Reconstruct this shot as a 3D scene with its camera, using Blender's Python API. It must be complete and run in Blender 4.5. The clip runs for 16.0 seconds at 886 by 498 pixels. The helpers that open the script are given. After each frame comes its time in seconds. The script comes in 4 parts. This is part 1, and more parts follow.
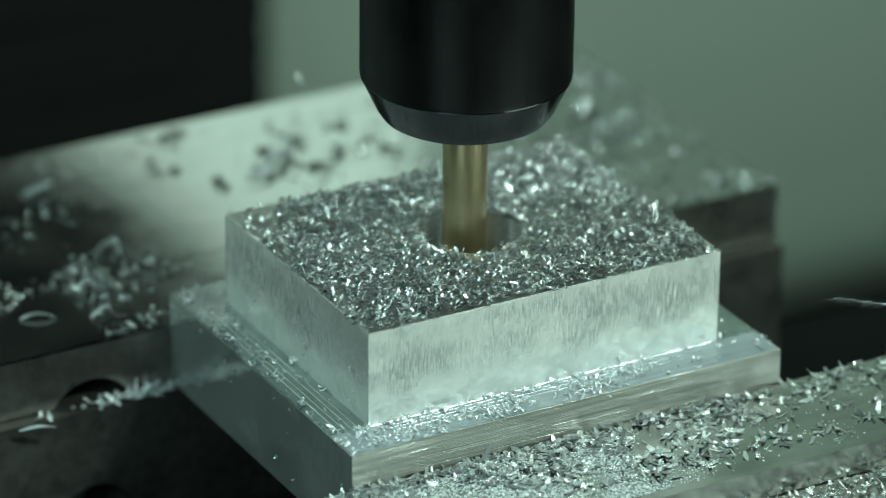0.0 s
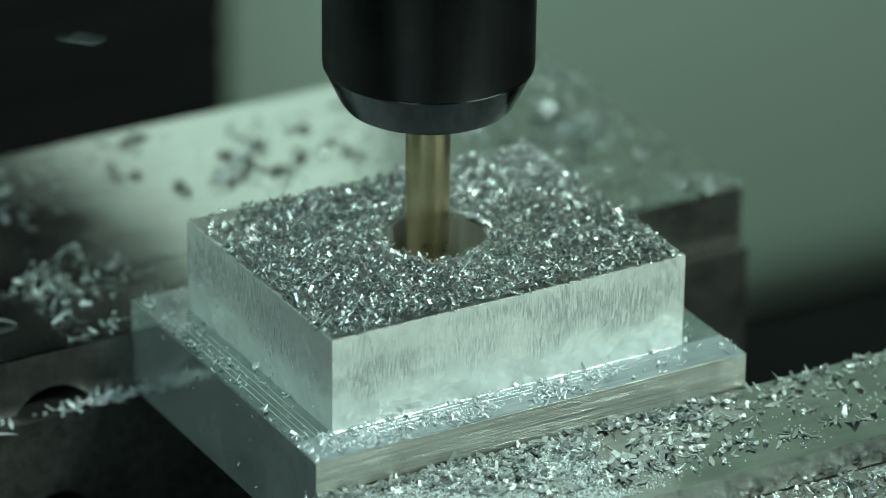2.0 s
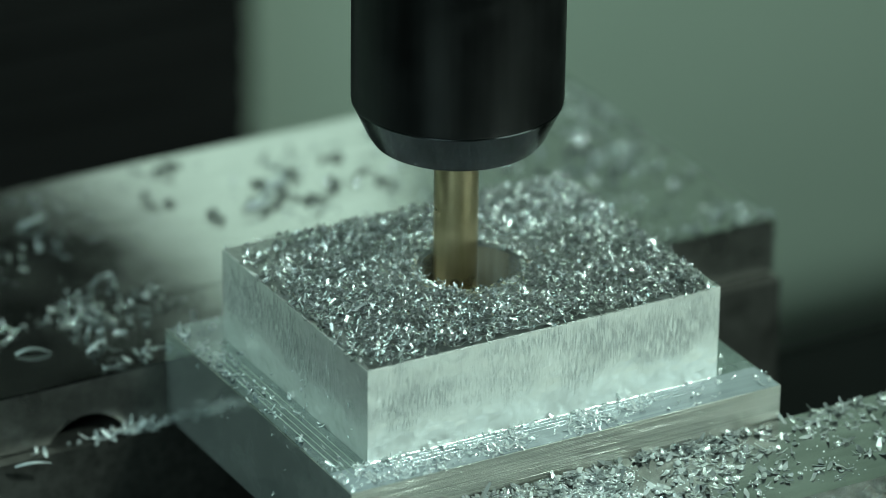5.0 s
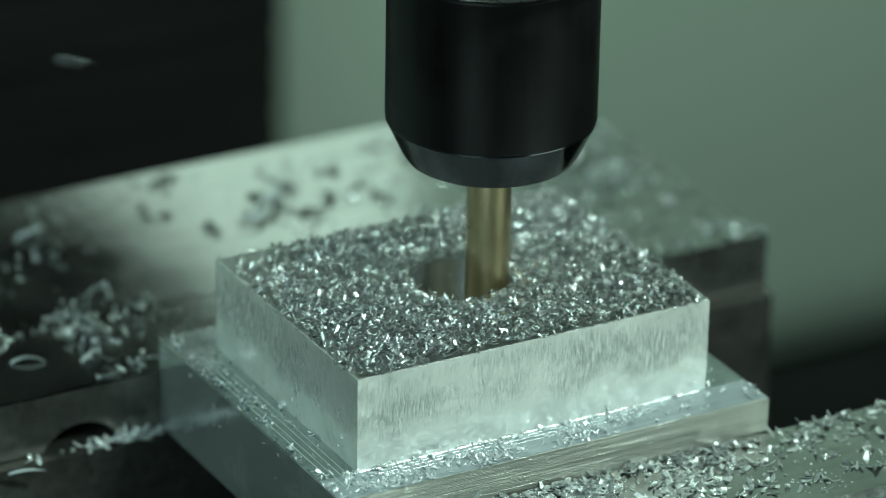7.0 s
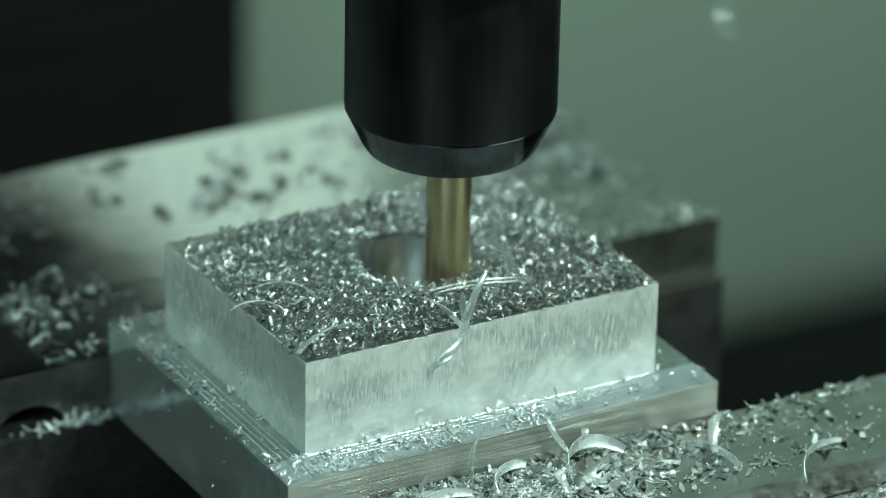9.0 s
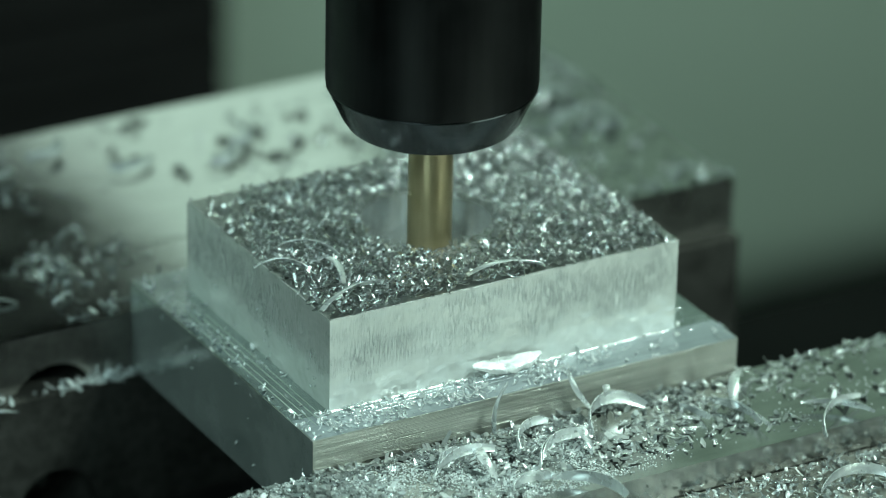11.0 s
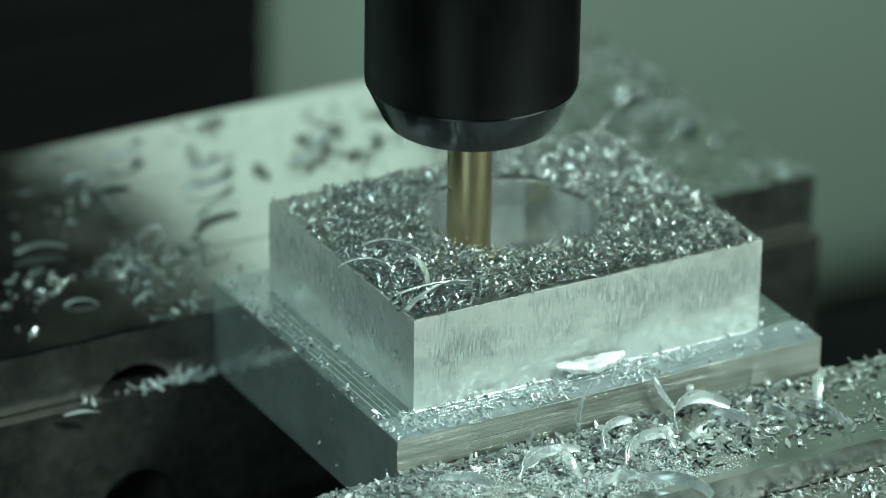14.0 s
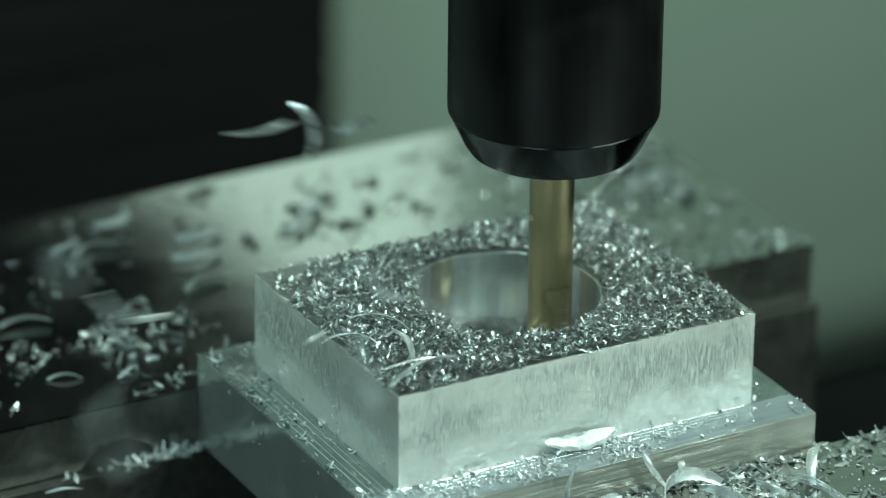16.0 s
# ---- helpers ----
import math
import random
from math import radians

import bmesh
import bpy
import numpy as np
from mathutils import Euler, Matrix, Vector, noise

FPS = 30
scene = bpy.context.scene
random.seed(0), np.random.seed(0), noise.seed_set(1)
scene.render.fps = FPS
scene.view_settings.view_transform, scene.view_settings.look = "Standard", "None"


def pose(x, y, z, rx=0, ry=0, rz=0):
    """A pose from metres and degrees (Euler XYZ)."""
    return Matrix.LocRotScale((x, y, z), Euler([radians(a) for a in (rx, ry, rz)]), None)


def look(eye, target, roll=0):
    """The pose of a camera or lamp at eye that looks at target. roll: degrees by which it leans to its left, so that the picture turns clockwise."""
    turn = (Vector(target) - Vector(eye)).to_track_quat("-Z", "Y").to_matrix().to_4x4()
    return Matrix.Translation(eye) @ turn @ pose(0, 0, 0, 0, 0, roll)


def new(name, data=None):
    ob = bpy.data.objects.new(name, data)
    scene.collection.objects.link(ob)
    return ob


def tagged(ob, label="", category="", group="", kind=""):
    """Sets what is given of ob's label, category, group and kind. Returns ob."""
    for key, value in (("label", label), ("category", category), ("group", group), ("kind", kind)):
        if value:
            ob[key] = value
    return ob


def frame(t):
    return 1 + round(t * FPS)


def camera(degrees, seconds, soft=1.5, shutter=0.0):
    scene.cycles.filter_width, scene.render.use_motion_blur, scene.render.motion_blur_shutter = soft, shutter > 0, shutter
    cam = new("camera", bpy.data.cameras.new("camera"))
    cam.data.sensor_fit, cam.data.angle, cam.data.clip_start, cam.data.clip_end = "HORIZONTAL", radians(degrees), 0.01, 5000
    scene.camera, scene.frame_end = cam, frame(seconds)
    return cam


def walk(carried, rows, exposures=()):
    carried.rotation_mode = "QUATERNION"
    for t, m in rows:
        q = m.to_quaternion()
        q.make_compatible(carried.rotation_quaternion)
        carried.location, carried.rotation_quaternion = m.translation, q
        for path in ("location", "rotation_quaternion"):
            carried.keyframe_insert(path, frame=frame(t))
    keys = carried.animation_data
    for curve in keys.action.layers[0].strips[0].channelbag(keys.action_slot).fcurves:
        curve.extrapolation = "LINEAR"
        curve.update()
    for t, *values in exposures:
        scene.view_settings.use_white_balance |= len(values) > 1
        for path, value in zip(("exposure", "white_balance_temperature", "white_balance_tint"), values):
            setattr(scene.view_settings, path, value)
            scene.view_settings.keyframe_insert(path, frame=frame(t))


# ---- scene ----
cam = camera(11.47, 16.0, soft=0.8, shutter=0.3)
cam.data.dof.use_dof = True
cam.data.dof.focus_distance = 0.94
cam.data.dof.aperture_fstop = 8.2

PATH = [
    (0, (-0.39017, -0.72791, 0.43587), (0.05095, 0.05950, 0.00530), 0.612),
    (0.5, (-0.38607, -0.72980, 0.43795), (0.05974, 0.05498, 0.00739), 0.675),
    (1, (-0.38342, -0.72990, 0.43624), (0.06474, 0.05502, 0.00840), 0.667),
    (1.5, (-0.38455, -0.72371, 0.43806), (0.05946, 0.06003, 0.00376), 0.520),
    (2, (-0.38812, -0.72215, 0.43529), (0.06093, 0.06030, 0.00385), 0.643),
    (2.5, (-0.39100, -0.72476, 0.43474), (0.05903, 0.05853, 0.00587), 0.717),
    (3, (-0.39086, -0.72836, 0.43465), (0.05746, 0.05612, 0.00617), 0.664),
    (3.5, (-0.38599, -0.72974, 0.43781), (0.05962, 0.05503, 0.00702), 0.822),
    (4, (-0.38437, -0.72758, 0.43768), (0.06212, 0.05770, 0.00875), 0.764),
    (4.2, (-0.38460, -0.72495, 0.43733), (0.06170, 0.06091, 0.00926), 0.744),
    (4.5, (-0.38614, -0.72132, 0.43740), (0.06057, 0.06444, 0.00959), 0.768),
    (4.8, (-0.38948, -0.71926, 0.43748), (0.05764, 0.06642, 0.00992), 0.791),
    (5.1, (-0.39326, -0.71946, 0.43755), (0.05425, 0.06613, 0.01026), 0.815),
    (5.4, (-0.39606, -0.72169, 0.43762), (0.05187, 0.06381, 0.01059), 0.839),
    (5.7, (-0.39688, -0.72488, 0.43769), (0.05145, 0.06053, 0.01092), 0.863),
    (6, (-0.39560, -0.72764, 0.43776), (0.05313, 0.05768, 0.01126), 0.886),
    (6.3, (-0.39298, -0.72883, 0.43783), (0.05616, 0.05640, 0.01159), 0.910),
    (6.5, (-0.39307, -0.73227, 0.43567), (0.05668, 0.05627, 0.01623), 1.214),
    (7, (-0.39054, -0.72987, 0.43619), (0.05418, 0.06096, 0.01569), 1.071),
    (7.5, (-0.39288, -0.72252, 0.43421), (0.05043, 0.07013, 0.01568), 1.035),
    (8, (-0.39998, -0.72439, 0.43395), (0.04351, 0.06533, 0.01011), 1.062),
    (8.5, (-0.39560, -0.73371, 0.43501), (0.05138, 0.05418, 0.01141), 1.168),
    (8.7, (-0.39168, -0.73497, 0.43581), (0.05738, 0.05234, 0.01333), 1.185),
    (9, (-0.38575, -0.73260, 0.43567), (0.06353, 0.05419, 0.01245), 1.182),
    (9.3, (-0.38249, -0.72695, 0.43552), (0.06702, 0.05931, 0.01157), 1.178),
    (9.6, (-0.38369, -0.72064, 0.43537), (0.06605, 0.06509, 0.01068), 1.174),
    (9.9, (-0.38888, -0.71701, 0.43523), (0.06109, 0.06820, 0.00980), 1.170),
    (10.2, (-0.39529, -0.71831, 0.43508), (0.05489, 0.06637, 0.00892), 1.166),
    (10.5, (-0.39918, -0.72435, 0.43493), (0.05123, 0.05980, 0.00803), 1.163),
    (10.8, (-0.39773, -0.73231, 0.43478), (0.05290, 0.05131, 0.00715), 1.159),
    (11, (-0.39728, -0.73359, 0.43543), (0.05506, 0.04820, 0.00625), 1.219),
    (11.5, (-0.38822, -0.73239, 0.43610), (0.05981, 0.05065, 0.00468), 1.060),
    (12, (-0.38334, -0.72359, 0.43584), (0.06066, 0.06096, 0.00300), 0.744),
    (12.5, (-0.38677, -0.71507, 0.43565), (0.05199, 0.07303, 0.00391), 0.603),
    (13, (-0.39462, -0.71200, 0.43637), (0.04322, 0.07390, -0.00029), 0.603),
    (13.5, (-0.40178, -0.71876, 0.43585), (0.03965, 0.06707, 0.00271), 0.812),
    (14, (-0.40285, -0.72785, 0.43574), (0.03967, 0.05871, 0.00504), 0.898),
    (14.5, (-0.39635, -0.73410, 0.43636), (0.04582, 0.05270, 0.00573), 0.933),
    (15, (-0.38873, -0.73491, 0.43625), (0.05447, 0.05502, 0.01248), 1.041),
    (15.5, (-0.38390, -0.72761, 0.43580), (0.05727, 0.06303, 0.01123), 0.740),
    (16, (-0.38453, -0.71779, 0.43521), (0.05216, 0.07657, 0.01297), 0.570),
]
walk(cam, [(t, look(eye, target, roll)) for t, eye, target, roll in PATH])

# the spindle's way over the workpiece: seconds, x, y
SPINDLE = [
    (0, 0.04202, 0.03412),
    (0.5, 0.04654, 0.03147),
    (1, 0.05041, 0.03352),
    (1.5, 0.05026, 0.03888),
    (2, 0.04566, 0.04080),
    (2.5, 0.04076, 0.03725),
    (3, 0.04049, 0.03148),
    (3.5, 0.04514, 0.02899),
    (4, 0.04930, 0.03179),
    (4.2, 0.04967, 0.03372),
    (4.5, 0.04839, 0.03723),
    (4.8, 0.04531, 0.03917),
    (5.1, 0.04179, 0.03885),
    (5.4, 0.03925, 0.03650),
    (5.7, 0.03869, 0.03319),
    (6, 0.04022, 0.03031),
    (6.3, 0.04311, 0.02900),
    (6.5, 0.04525, 0.02890),
    (7, 0.04957, 0.03261),
    (7.5, 0.04835, 0.04148),
    (8, 0.03793, 0.03797),
    (8.5, 0.04137, 0.02698),
    (8.7, 0.04488, 0.02625),
    (9, 0.05006, 0.02850),
    (9.3, 0.05258, 0.03402),
    (9.6, 0.05064, 0.04020),
    (9.9, 0.04472, 0.04370),
    (10.2, 0.03756, 0.04228),
    (10.5, 0.03294, 0.03611),
    (10.8, 0.03364, 0.02802),
    (11, 0.03730, 0.02363),
    (11.5, 0.04957, 0.02296),
    (12, 0.05683, 0.03351),
    (12.5, 0.05370, 0.04511),
    (13, 0.04242, 0.04956),
    (13.5, 0.03210, 0.04193),
    (14, 0.02956, 0.02942),
    (14.5, 0.03753, 0.01962),
    (15, 0.04979, 0.01863),
    (15.5, 0.05820, 0.02682),
    (16, 0.05916, 0.04015),
]

# ---------------------------------------------------------------- light
world = bpy.data.worlds.new("machine_hall")
world.use_nodes = True
world.node_tree.nodes["Background"].inputs[0].default_value = (0.62, 0.80, 0.70, 1)
world.node_tree.nodes["Background"].inputs[1].default_value = 0.02
scene.world = world
scene.view_settings.exposure = 0.0


def area_lamp(name, eye, target, sx, sy, watts, colour):
    data = bpy.data.lights.new(name, "AREA")
    data.shape, data.size, data.size_y, data.energy, data.color = "RECTANGLE", sx, sy, watts, colour
    ob = new(name, data)
    ob.matrix_world = look(eye, target)
    return ob


area_lamp("work_lamp", (0.40, -0.68, 0.88), (0.05, 0.02, 0.0), 0.15, 0.12, 11.0, (0.73, 1.0, 0.91))
# unseen soft lamps added front right and left to lift the side faces
area_lamp("front_fill", (0.70, -1.00, 0.36), (0.04, 0.0, 0.0), 0.9, 0.6, 3.1, (0.725, 1.0, 0.84))
area_lamp("front_fill", (-0.95, -0.80, 0.70), (0.0, 0.02, -0.01), 0.6, 0.5, 5.3, (0.65, 1.0, 0.97))
area_lamp("light_panel", (0.260, 0.605, 0.30), (0.260, 0.0, 0.30), 0.17, 0.40, 0.19, (0.72, 1.0, 0.86))
# two strips out of view, added to brighten the back wall
area_lamp("wall_fill", (-0.60, 0.50, 0.95), (-0.55, 0.62, 0.28), 0.7, 0.10, 6.0, (0.68, 1.0, 0.96))
area_lamp("wall_fill", (0.80, 0.46, 1.15), (0.70, 0.62, 0.10), 0.9, 0.10, 5.0, (0.72, 1.0, 0.86))

# ---------------------------------------------------------------- materials


def material(name, colour, rough=0.5, metal=0.0):
    m = bpy.data.materials.new(name)
    m.use_nodes = True
    b = m.node_tree.nodes["Principled BSDF"]
    b.inputs["Base Color"].default_value = (*colour, 1)
    b.inputs["Roughness"].default_value = rough
    b.inputs["Metallic"].default_value = metal
    return m, m.node_tree.nodes, m.node_tree.links, b


def noise_fac(nodes, links, scale, stretch=(1, 1, 1), detail=4.0, rough=0.6, bend=0.0):
    co = nodes.new("ShaderNodeTexCoord")
    mp = nodes.new("ShaderNodeMapping")
    mp.inputs["Scale"].default_value = stretch
    links.new(co.outputs["Object"], mp.inputs["Vector"])
    n = nodes.new("ShaderNodeTexNoise")
    n.inputs["Scale"].default_value = scale
    n.inputs["Detail"].default_value = detail
    n.inputs["Roughness"].default_value = rough
    n.inputs["Distortion"].default_value = bend
    links.new(mp.outputs["Vector"], n.inputs["Vector"])
    return n.outputs["Fac"]


def ramp(nodes, links, fac, a, b, lo=0.3, hi=0.7):
    r = nodes.new("ShaderNodeMapRange")
    r.inputs["From Min"].default_value, r.inputs["From Max"].default_value = lo, hi
    r.inputs["To Min"].default_value, r.inputs["To Max"].default_value = a, b
    links.new(fac, r.inputs["Value"])
    return r.outputs["Result"]


def tint(nodes, links, fac, dark, light, lo=0.3, hi=0.7):
    r = nodes.new("ShaderNodeValToRGB")
    r.color_ramp.elements[0].position, r.color_ramp.elements[1].position = lo, hi
    r.color_ramp.elements[0].color, r.color_ramp.elements[1].color = (*dark, 1), (*light, 1)
    links.new(fac, r.inputs["Fac"])
    return r.outputs["Color"]


def relief(nodes, links, b, fac, strength, distance):
    n = nodes.new("ShaderNodeBump")
    n.inputs["Strength"].default_value, n.inputs["Distance"].default_value = strength, distance
    links.new(fac, n.inputs["Height"])
    prior = b.inputs["Normal"].links
    if prior:
        links.new(prior[0].from_socket, n.inputs["Normal"])
    links.new(n.outputs["Normal"], b.inputs["Normal"])


def grained_metal(name, dark, light, rough, fine, fine_stretch, wide, bump, metal=1.0, wide_stretch=(1, 1, 1), depth=0.0002):
    """Metal with a directional grain, wider blotches and a relief."""
    m, n, l, b = material(name, light, rough, metal)
    grain = noise_fac(n, l, fine, fine_stretch, 3.0)
    blotch = noise_fac(n, l, wide, wide_stretch, 3.0)
    mix = n.new("ShaderNodeMath")
    mix.operation = "ADD"
    l.new(ramp(n, l, grain, 0.0, 0.5, 0.25, 0.75), mix.inputs[0])
    l.new(ramp(n, l, blotch, 0.0, 0.5, 0.25, 0.75), mix.inputs[1])
    l.new(tint(n, l, mix.outputs[0], dark, light, 0.2, 0.8), b.inputs["Base Color"])
    l.new(ramp(n, l, blotch, rough * 0.75, rough * 1.3), b.inputs["Roughness"])
    relief(n, l, b, grain, bump, depth)
    return m



def rippled_metal(name, depth, wave, rough, torn):
    """Aluminium cut by the side of the mill: short upright chatter strokes in uneven patches on a faintly wavy face."""
    m, n, l, b = material(name, (0.85, 0.87, 0.85), rough, 0.62)
    strokes = ramp(n, l, noise_fac(n, l, 2300, (1, 1, 0.14), 3.0, 0.6, 0.5), 0.0, 1.0, 0.46, 0.64)
    patches = ramp(n, l, noise_fac(n, l, 120, (0.5, 0.5, 0.8), 3.0), 0.2, 1.0, 0.38, 0.56)
    lines = noise_fac(n, l, 1500, (0.02, 0.02, 1), 2.0)
    broad = noise_fac(n, l, 210, (0.7, 0.7, 0.8), 2.0)
    blotch = noise_fac(n, l, 70, (1, 1, 0.6), 3.0)
    # the chatter sits in a band below the top edge, with a ragged border; the foot is cut smoother
    co, split, wander, both, mul, stroke_dark = (n.new("ShaderNode" + k) for k in ("TexCoord", "SeparateXYZ", "Math", "Math", "Math", "MixRGB"))
    wander.operation, both.operation, mul.operation = "MULTIPLY_ADD", "MULTIPLY", "MULTIPLY"
    wander.inputs[1].default_value = 0.016
    l.new(co.outputs["Object"], split.inputs[0])
    l.new(noise_fac(n, l, 170, (1, 1, 0.2), 4.0), wander.inputs[0])
    l.new(split.outputs["Z"], wander.inputs[2])
    l.new(patches, both.inputs[0])
    strip = n.new("ShaderNodeMath")
    strip.operation = "MULTIPLY"
    l.new(ramp(n, l, wander.outputs[0], 0.04, 1.0, 0.0145, 0.0195), strip.inputs[0])
    l.new(ramp(n, l, wander.outputs[0], 1.0, 0.25, 0.0262, 0.0290), strip.inputs[1])
    l.new(strip.outputs[0], both.inputs[1])
    l.new(strokes, mul.inputs[0])
    l.new(both.outputs[0], mul.inputs[1])
    # strokes are darkened in colour too, where even reflections give too little contrast
    l.new(tint(n, l, blotch, (0.78, 0.79, 0.76), (0.90, 0.90, 0.87)), stroke_dark.inputs[1])
    stroke_dark.inputs[2].default_value = (torn, torn * 1.02, torn, 1)
    l.new(mul.outputs[0], stroke_dark.inputs[0])
    l.new(stroke_dark.outputs[0], b.inputs["Base Color"])
    l.new(ramp(n, l, wander.outputs[0], rough * 0.75, rough, 0.0105, 0.0205), b.inputs["Roughness"])
    relief(n, l, b, mul.outputs[0], 1.0, depth)
    relief(n, l, b, broad, 0.6, wave)
    relief(n, l, b, lines, 0.15, 0.00005)
    return m


M_SIDE = rippled_metal("milled_aluminium_side", 0.00017, 0.0013, 0.18, 0.62)
M_EDGE = grained_metal("burred_aluminium_edge", (0.82, 0.83, 0.83), (0.95, 0.96, 0.96), 0.22, 800, (1, 1, 1), 90, 0.4)
M_CUT = grained_metal("smooth_cut_aluminium", (0.34, 0.38, 0.37), (0.48, 0.52, 0.51), 0.11, 250, (1, 0.4, 0.4), 50, 0.05, metal=0.68)
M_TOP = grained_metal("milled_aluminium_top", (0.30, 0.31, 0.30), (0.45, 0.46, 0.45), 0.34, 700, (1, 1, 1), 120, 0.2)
M_LEDGE = grained_metal("milled_aluminium_ledge", (0.33, 0.37, 0.39), (0.47, 0.51, 0.53), 0.24, 500, (1, 1, 1), 60, 0.06)
M_SAWN = grained_metal("sawn_aluminium", (0.24, 0.24, 0.215), (0.64, 0.64, 0.59), 0.30, 5600, (0.0018, 0.0018, 1), 110, 0.8, wide_stretch=(0.12, 0.12, 1), depth=0.0003)
# upright streaks of reflection are painted into the bore's tint
M_BORE = grained_metal("bored_aluminium_reflections", (0.60, 0.62, 0.62), (0.95, 0.97, 0.97), 0.13, 500, (1, 1, 0.03), 110, 0.35, metal=0.78, wide_stretch=(1, 1, 0.05))
M_JAW = grained_metal("ground_steel", (0.38, 0.39, 0.38), (0.50, 0.51, 0.50), 0.12, 300, (0.2, 1, 1), 40, 0.06)
M_JAWTOP = grained_metal("worn_ground_steel", (0.32, 0.33, 0.32), (0.48, 0.49, 0.48), 0.22, 300, (0.2, 1, 1), 60, 0.15)
M_JAWFACE = grained_metal("dark_steel_face", (0.26, 0.25, 0.235), (0.42, 0.405, 0.375), 0.30, 400, (1, 1, 1), 50, 0.12, metal=0.92)
# lower jaw step: steel much darker than the jaw plate above it
M_STEP = grained_metal("near_black_steel", (0.045, 0.043, 0.039), (0.10, 0.096, 0.088), 0.52, 400, (1, 1, 1), 50, 0.12, metal=0.7)
# same cut as M_LEDGE, finely lined; its dimmer reflection is in the tint
M_LINED_DIM = grained_metal("lined_ledge_dim_reflection", (0.22, 0.25, 0.27), (0.38, 0.42, 0.44), 0.42, 2600, (0.01, 1, 1), 60, 0.5, metal=0.35, depth=0.0001)
M_VISE = grained_metal("oiled_cast_iron", (0.02, 0.022, 0.022), (0.06, 0.062, 0.06), 0.45, 300, (1, 1, 1), 30, 0.3, metal=0.6)
M_HOLDER = grained_metal("blackened_steel", (0.005, 0.005, 0.005), (0.012, 0.012, 0.012), 0.36, 500, (1, 1, 0.05), 60, 0.05, metal=0.3)
M_HOLDER.node_tree.nodes["Principled BSDF"].inputs["Specular IOR Level"].default_value = 0.25
M_BEVEL = grained_metal("dark_polished_steel", (0.06, 0.065, 0.07), (0.10, 0.105, 0.11), 0.20, 900, (0.2, 0.2, 4), 20, 0.03)
M_RING = grained_metal("bright_steel", (0.5, 0.5, 0.49), (0.7, 0.7, 0.68), 0.25, 600, (1, 1, 6), 60, 0.05)
M_GOLD = grained_metal("gold_nitride_coating", (0.46, 0.37, 0.21), (0.64, 0.52, 0.33), 0.32, 400, (1, 1, 0.1), 80, 0.05)


def chip_metal(name, lo, hi, rough, metal=1.0):
    m, n, l, b = material(name, hi, rough, metal)
    geo = n.new("ShaderNodeNewGeometry")
    l.new(tint(n, l, geo.outputs["Random Per Island"], lo, hi, 0.0, 1.0), b.inputs["Base Color"])
    l.new(ramp(n, l, geo.outputs["Random Per Island"], rough * 1.5, rough * 0.6, 0, 1), b.inputs["Roughness"])
    relief(n, l, b, noise_fac(n, l, 2500, (1, 1, 1), 2.0), 0.8, 0.00016)
    return m


M_CHIP = chip_metal("aluminium_swarf", (0.17, 0.178, 0.178), (0.90, 0.92, 0.92), 0.26)
# back-jaw chips: the same swarf in a darker tint
M_REARCHIP = chip_metal("darker_aluminium_swarf", (0.16, 0.18, 0.185), (0.60, 0.64, 0.66), 0.42)
M_JAWCHIP = chip_metal("dull_aluminium_swarf", (0.16, 0.18, 0.175), (0.95, 0.97, 0.97), 0.34, 0.80)
M_PALECHIP = chip_metal("pale_aluminium_swarf", (0.55, 0.59, 0.60), (0.97, 0.98, 0.98), 0.30, 0.65)
# these chips only look dark against the bright jaw; the tint holds that
M_DARKCHIP = chip_metal("silhouetted_swarf", (0.03, 0.035, 0.033), (0.16, 0.17, 0.165), 0.40)
M_DUST = chip_metal("pale_aluminium_dust", (0.50, 0.54, 0.54), (0.85, 0.87, 0.87), 0.55, 0.10)
M_CURL = grained_metal("aluminium_ribbon", (0.72, 0.75, 0.76), (0.94, 0.96, 0.96), 0.25, 1500, (1, 1, 1), 260, 0.15, metal=0.68)


def paint(name, dark, light, rough, scale, gloss=0.5, stretch=(1, 1, 1)):
    m, n, l, b = material(name, light, rough)
    b.inputs["Specular IOR Level"].default_value = gloss
    l.new(tint(n, l, noise_fac(n, l, scale, stretch), dark, light), b.inputs["Base Color"])
    relief(n, l, b, noise_fac(n, l, scale * 40), 0.1, 0.001)
    return m


M_WALL = paint("green_grey_enamel", (0.36, 0.43, 0.355), (0.42, 0.49, 0.41), 0.45, 2.0)
# level bands in the tint stand in for light on the column's ribs
M_DARK = paint("black_enamel_lit_bands", (0.0015, 0.0015, 0.0014), (0.011, 0.0105, 0.010), 0.70, 11.0, 0.12, (0.5, 0.5, 4.5))
# colour of the shade low on the back wall, not another paint
M_WALLSHADE = paint("wall_shade_green", (0.065, 0.076, 0.066), (0.088, 0.100, 0.088), 0.6, 6.0, 0.2)
M_TABLE = paint("oily_black_iron", (0.003, 0.0035, 0.003), (0.006, 0.0065, 0.006), 0.8, 20.0, 0.05)
M_GREY = paint("grey_enamel", (0.22, 0.25, 0.23), (0.27, 0.30, 0.28), 0.5, 2.0)

# ---------------------------------------------------------------- mesh helpers


def mesh_from(name, verts, faces, mat, smooth=False):
    me = bpy.data.meshes.new(name)
    me.from_pydata([tuple(v) for v in verts], [], faces)
    me.materials.append(mat)
    if smooth:
        me.polygons.foreach_set("use_smooth", [True] * len(me.polygons))
    me.update()
    return me


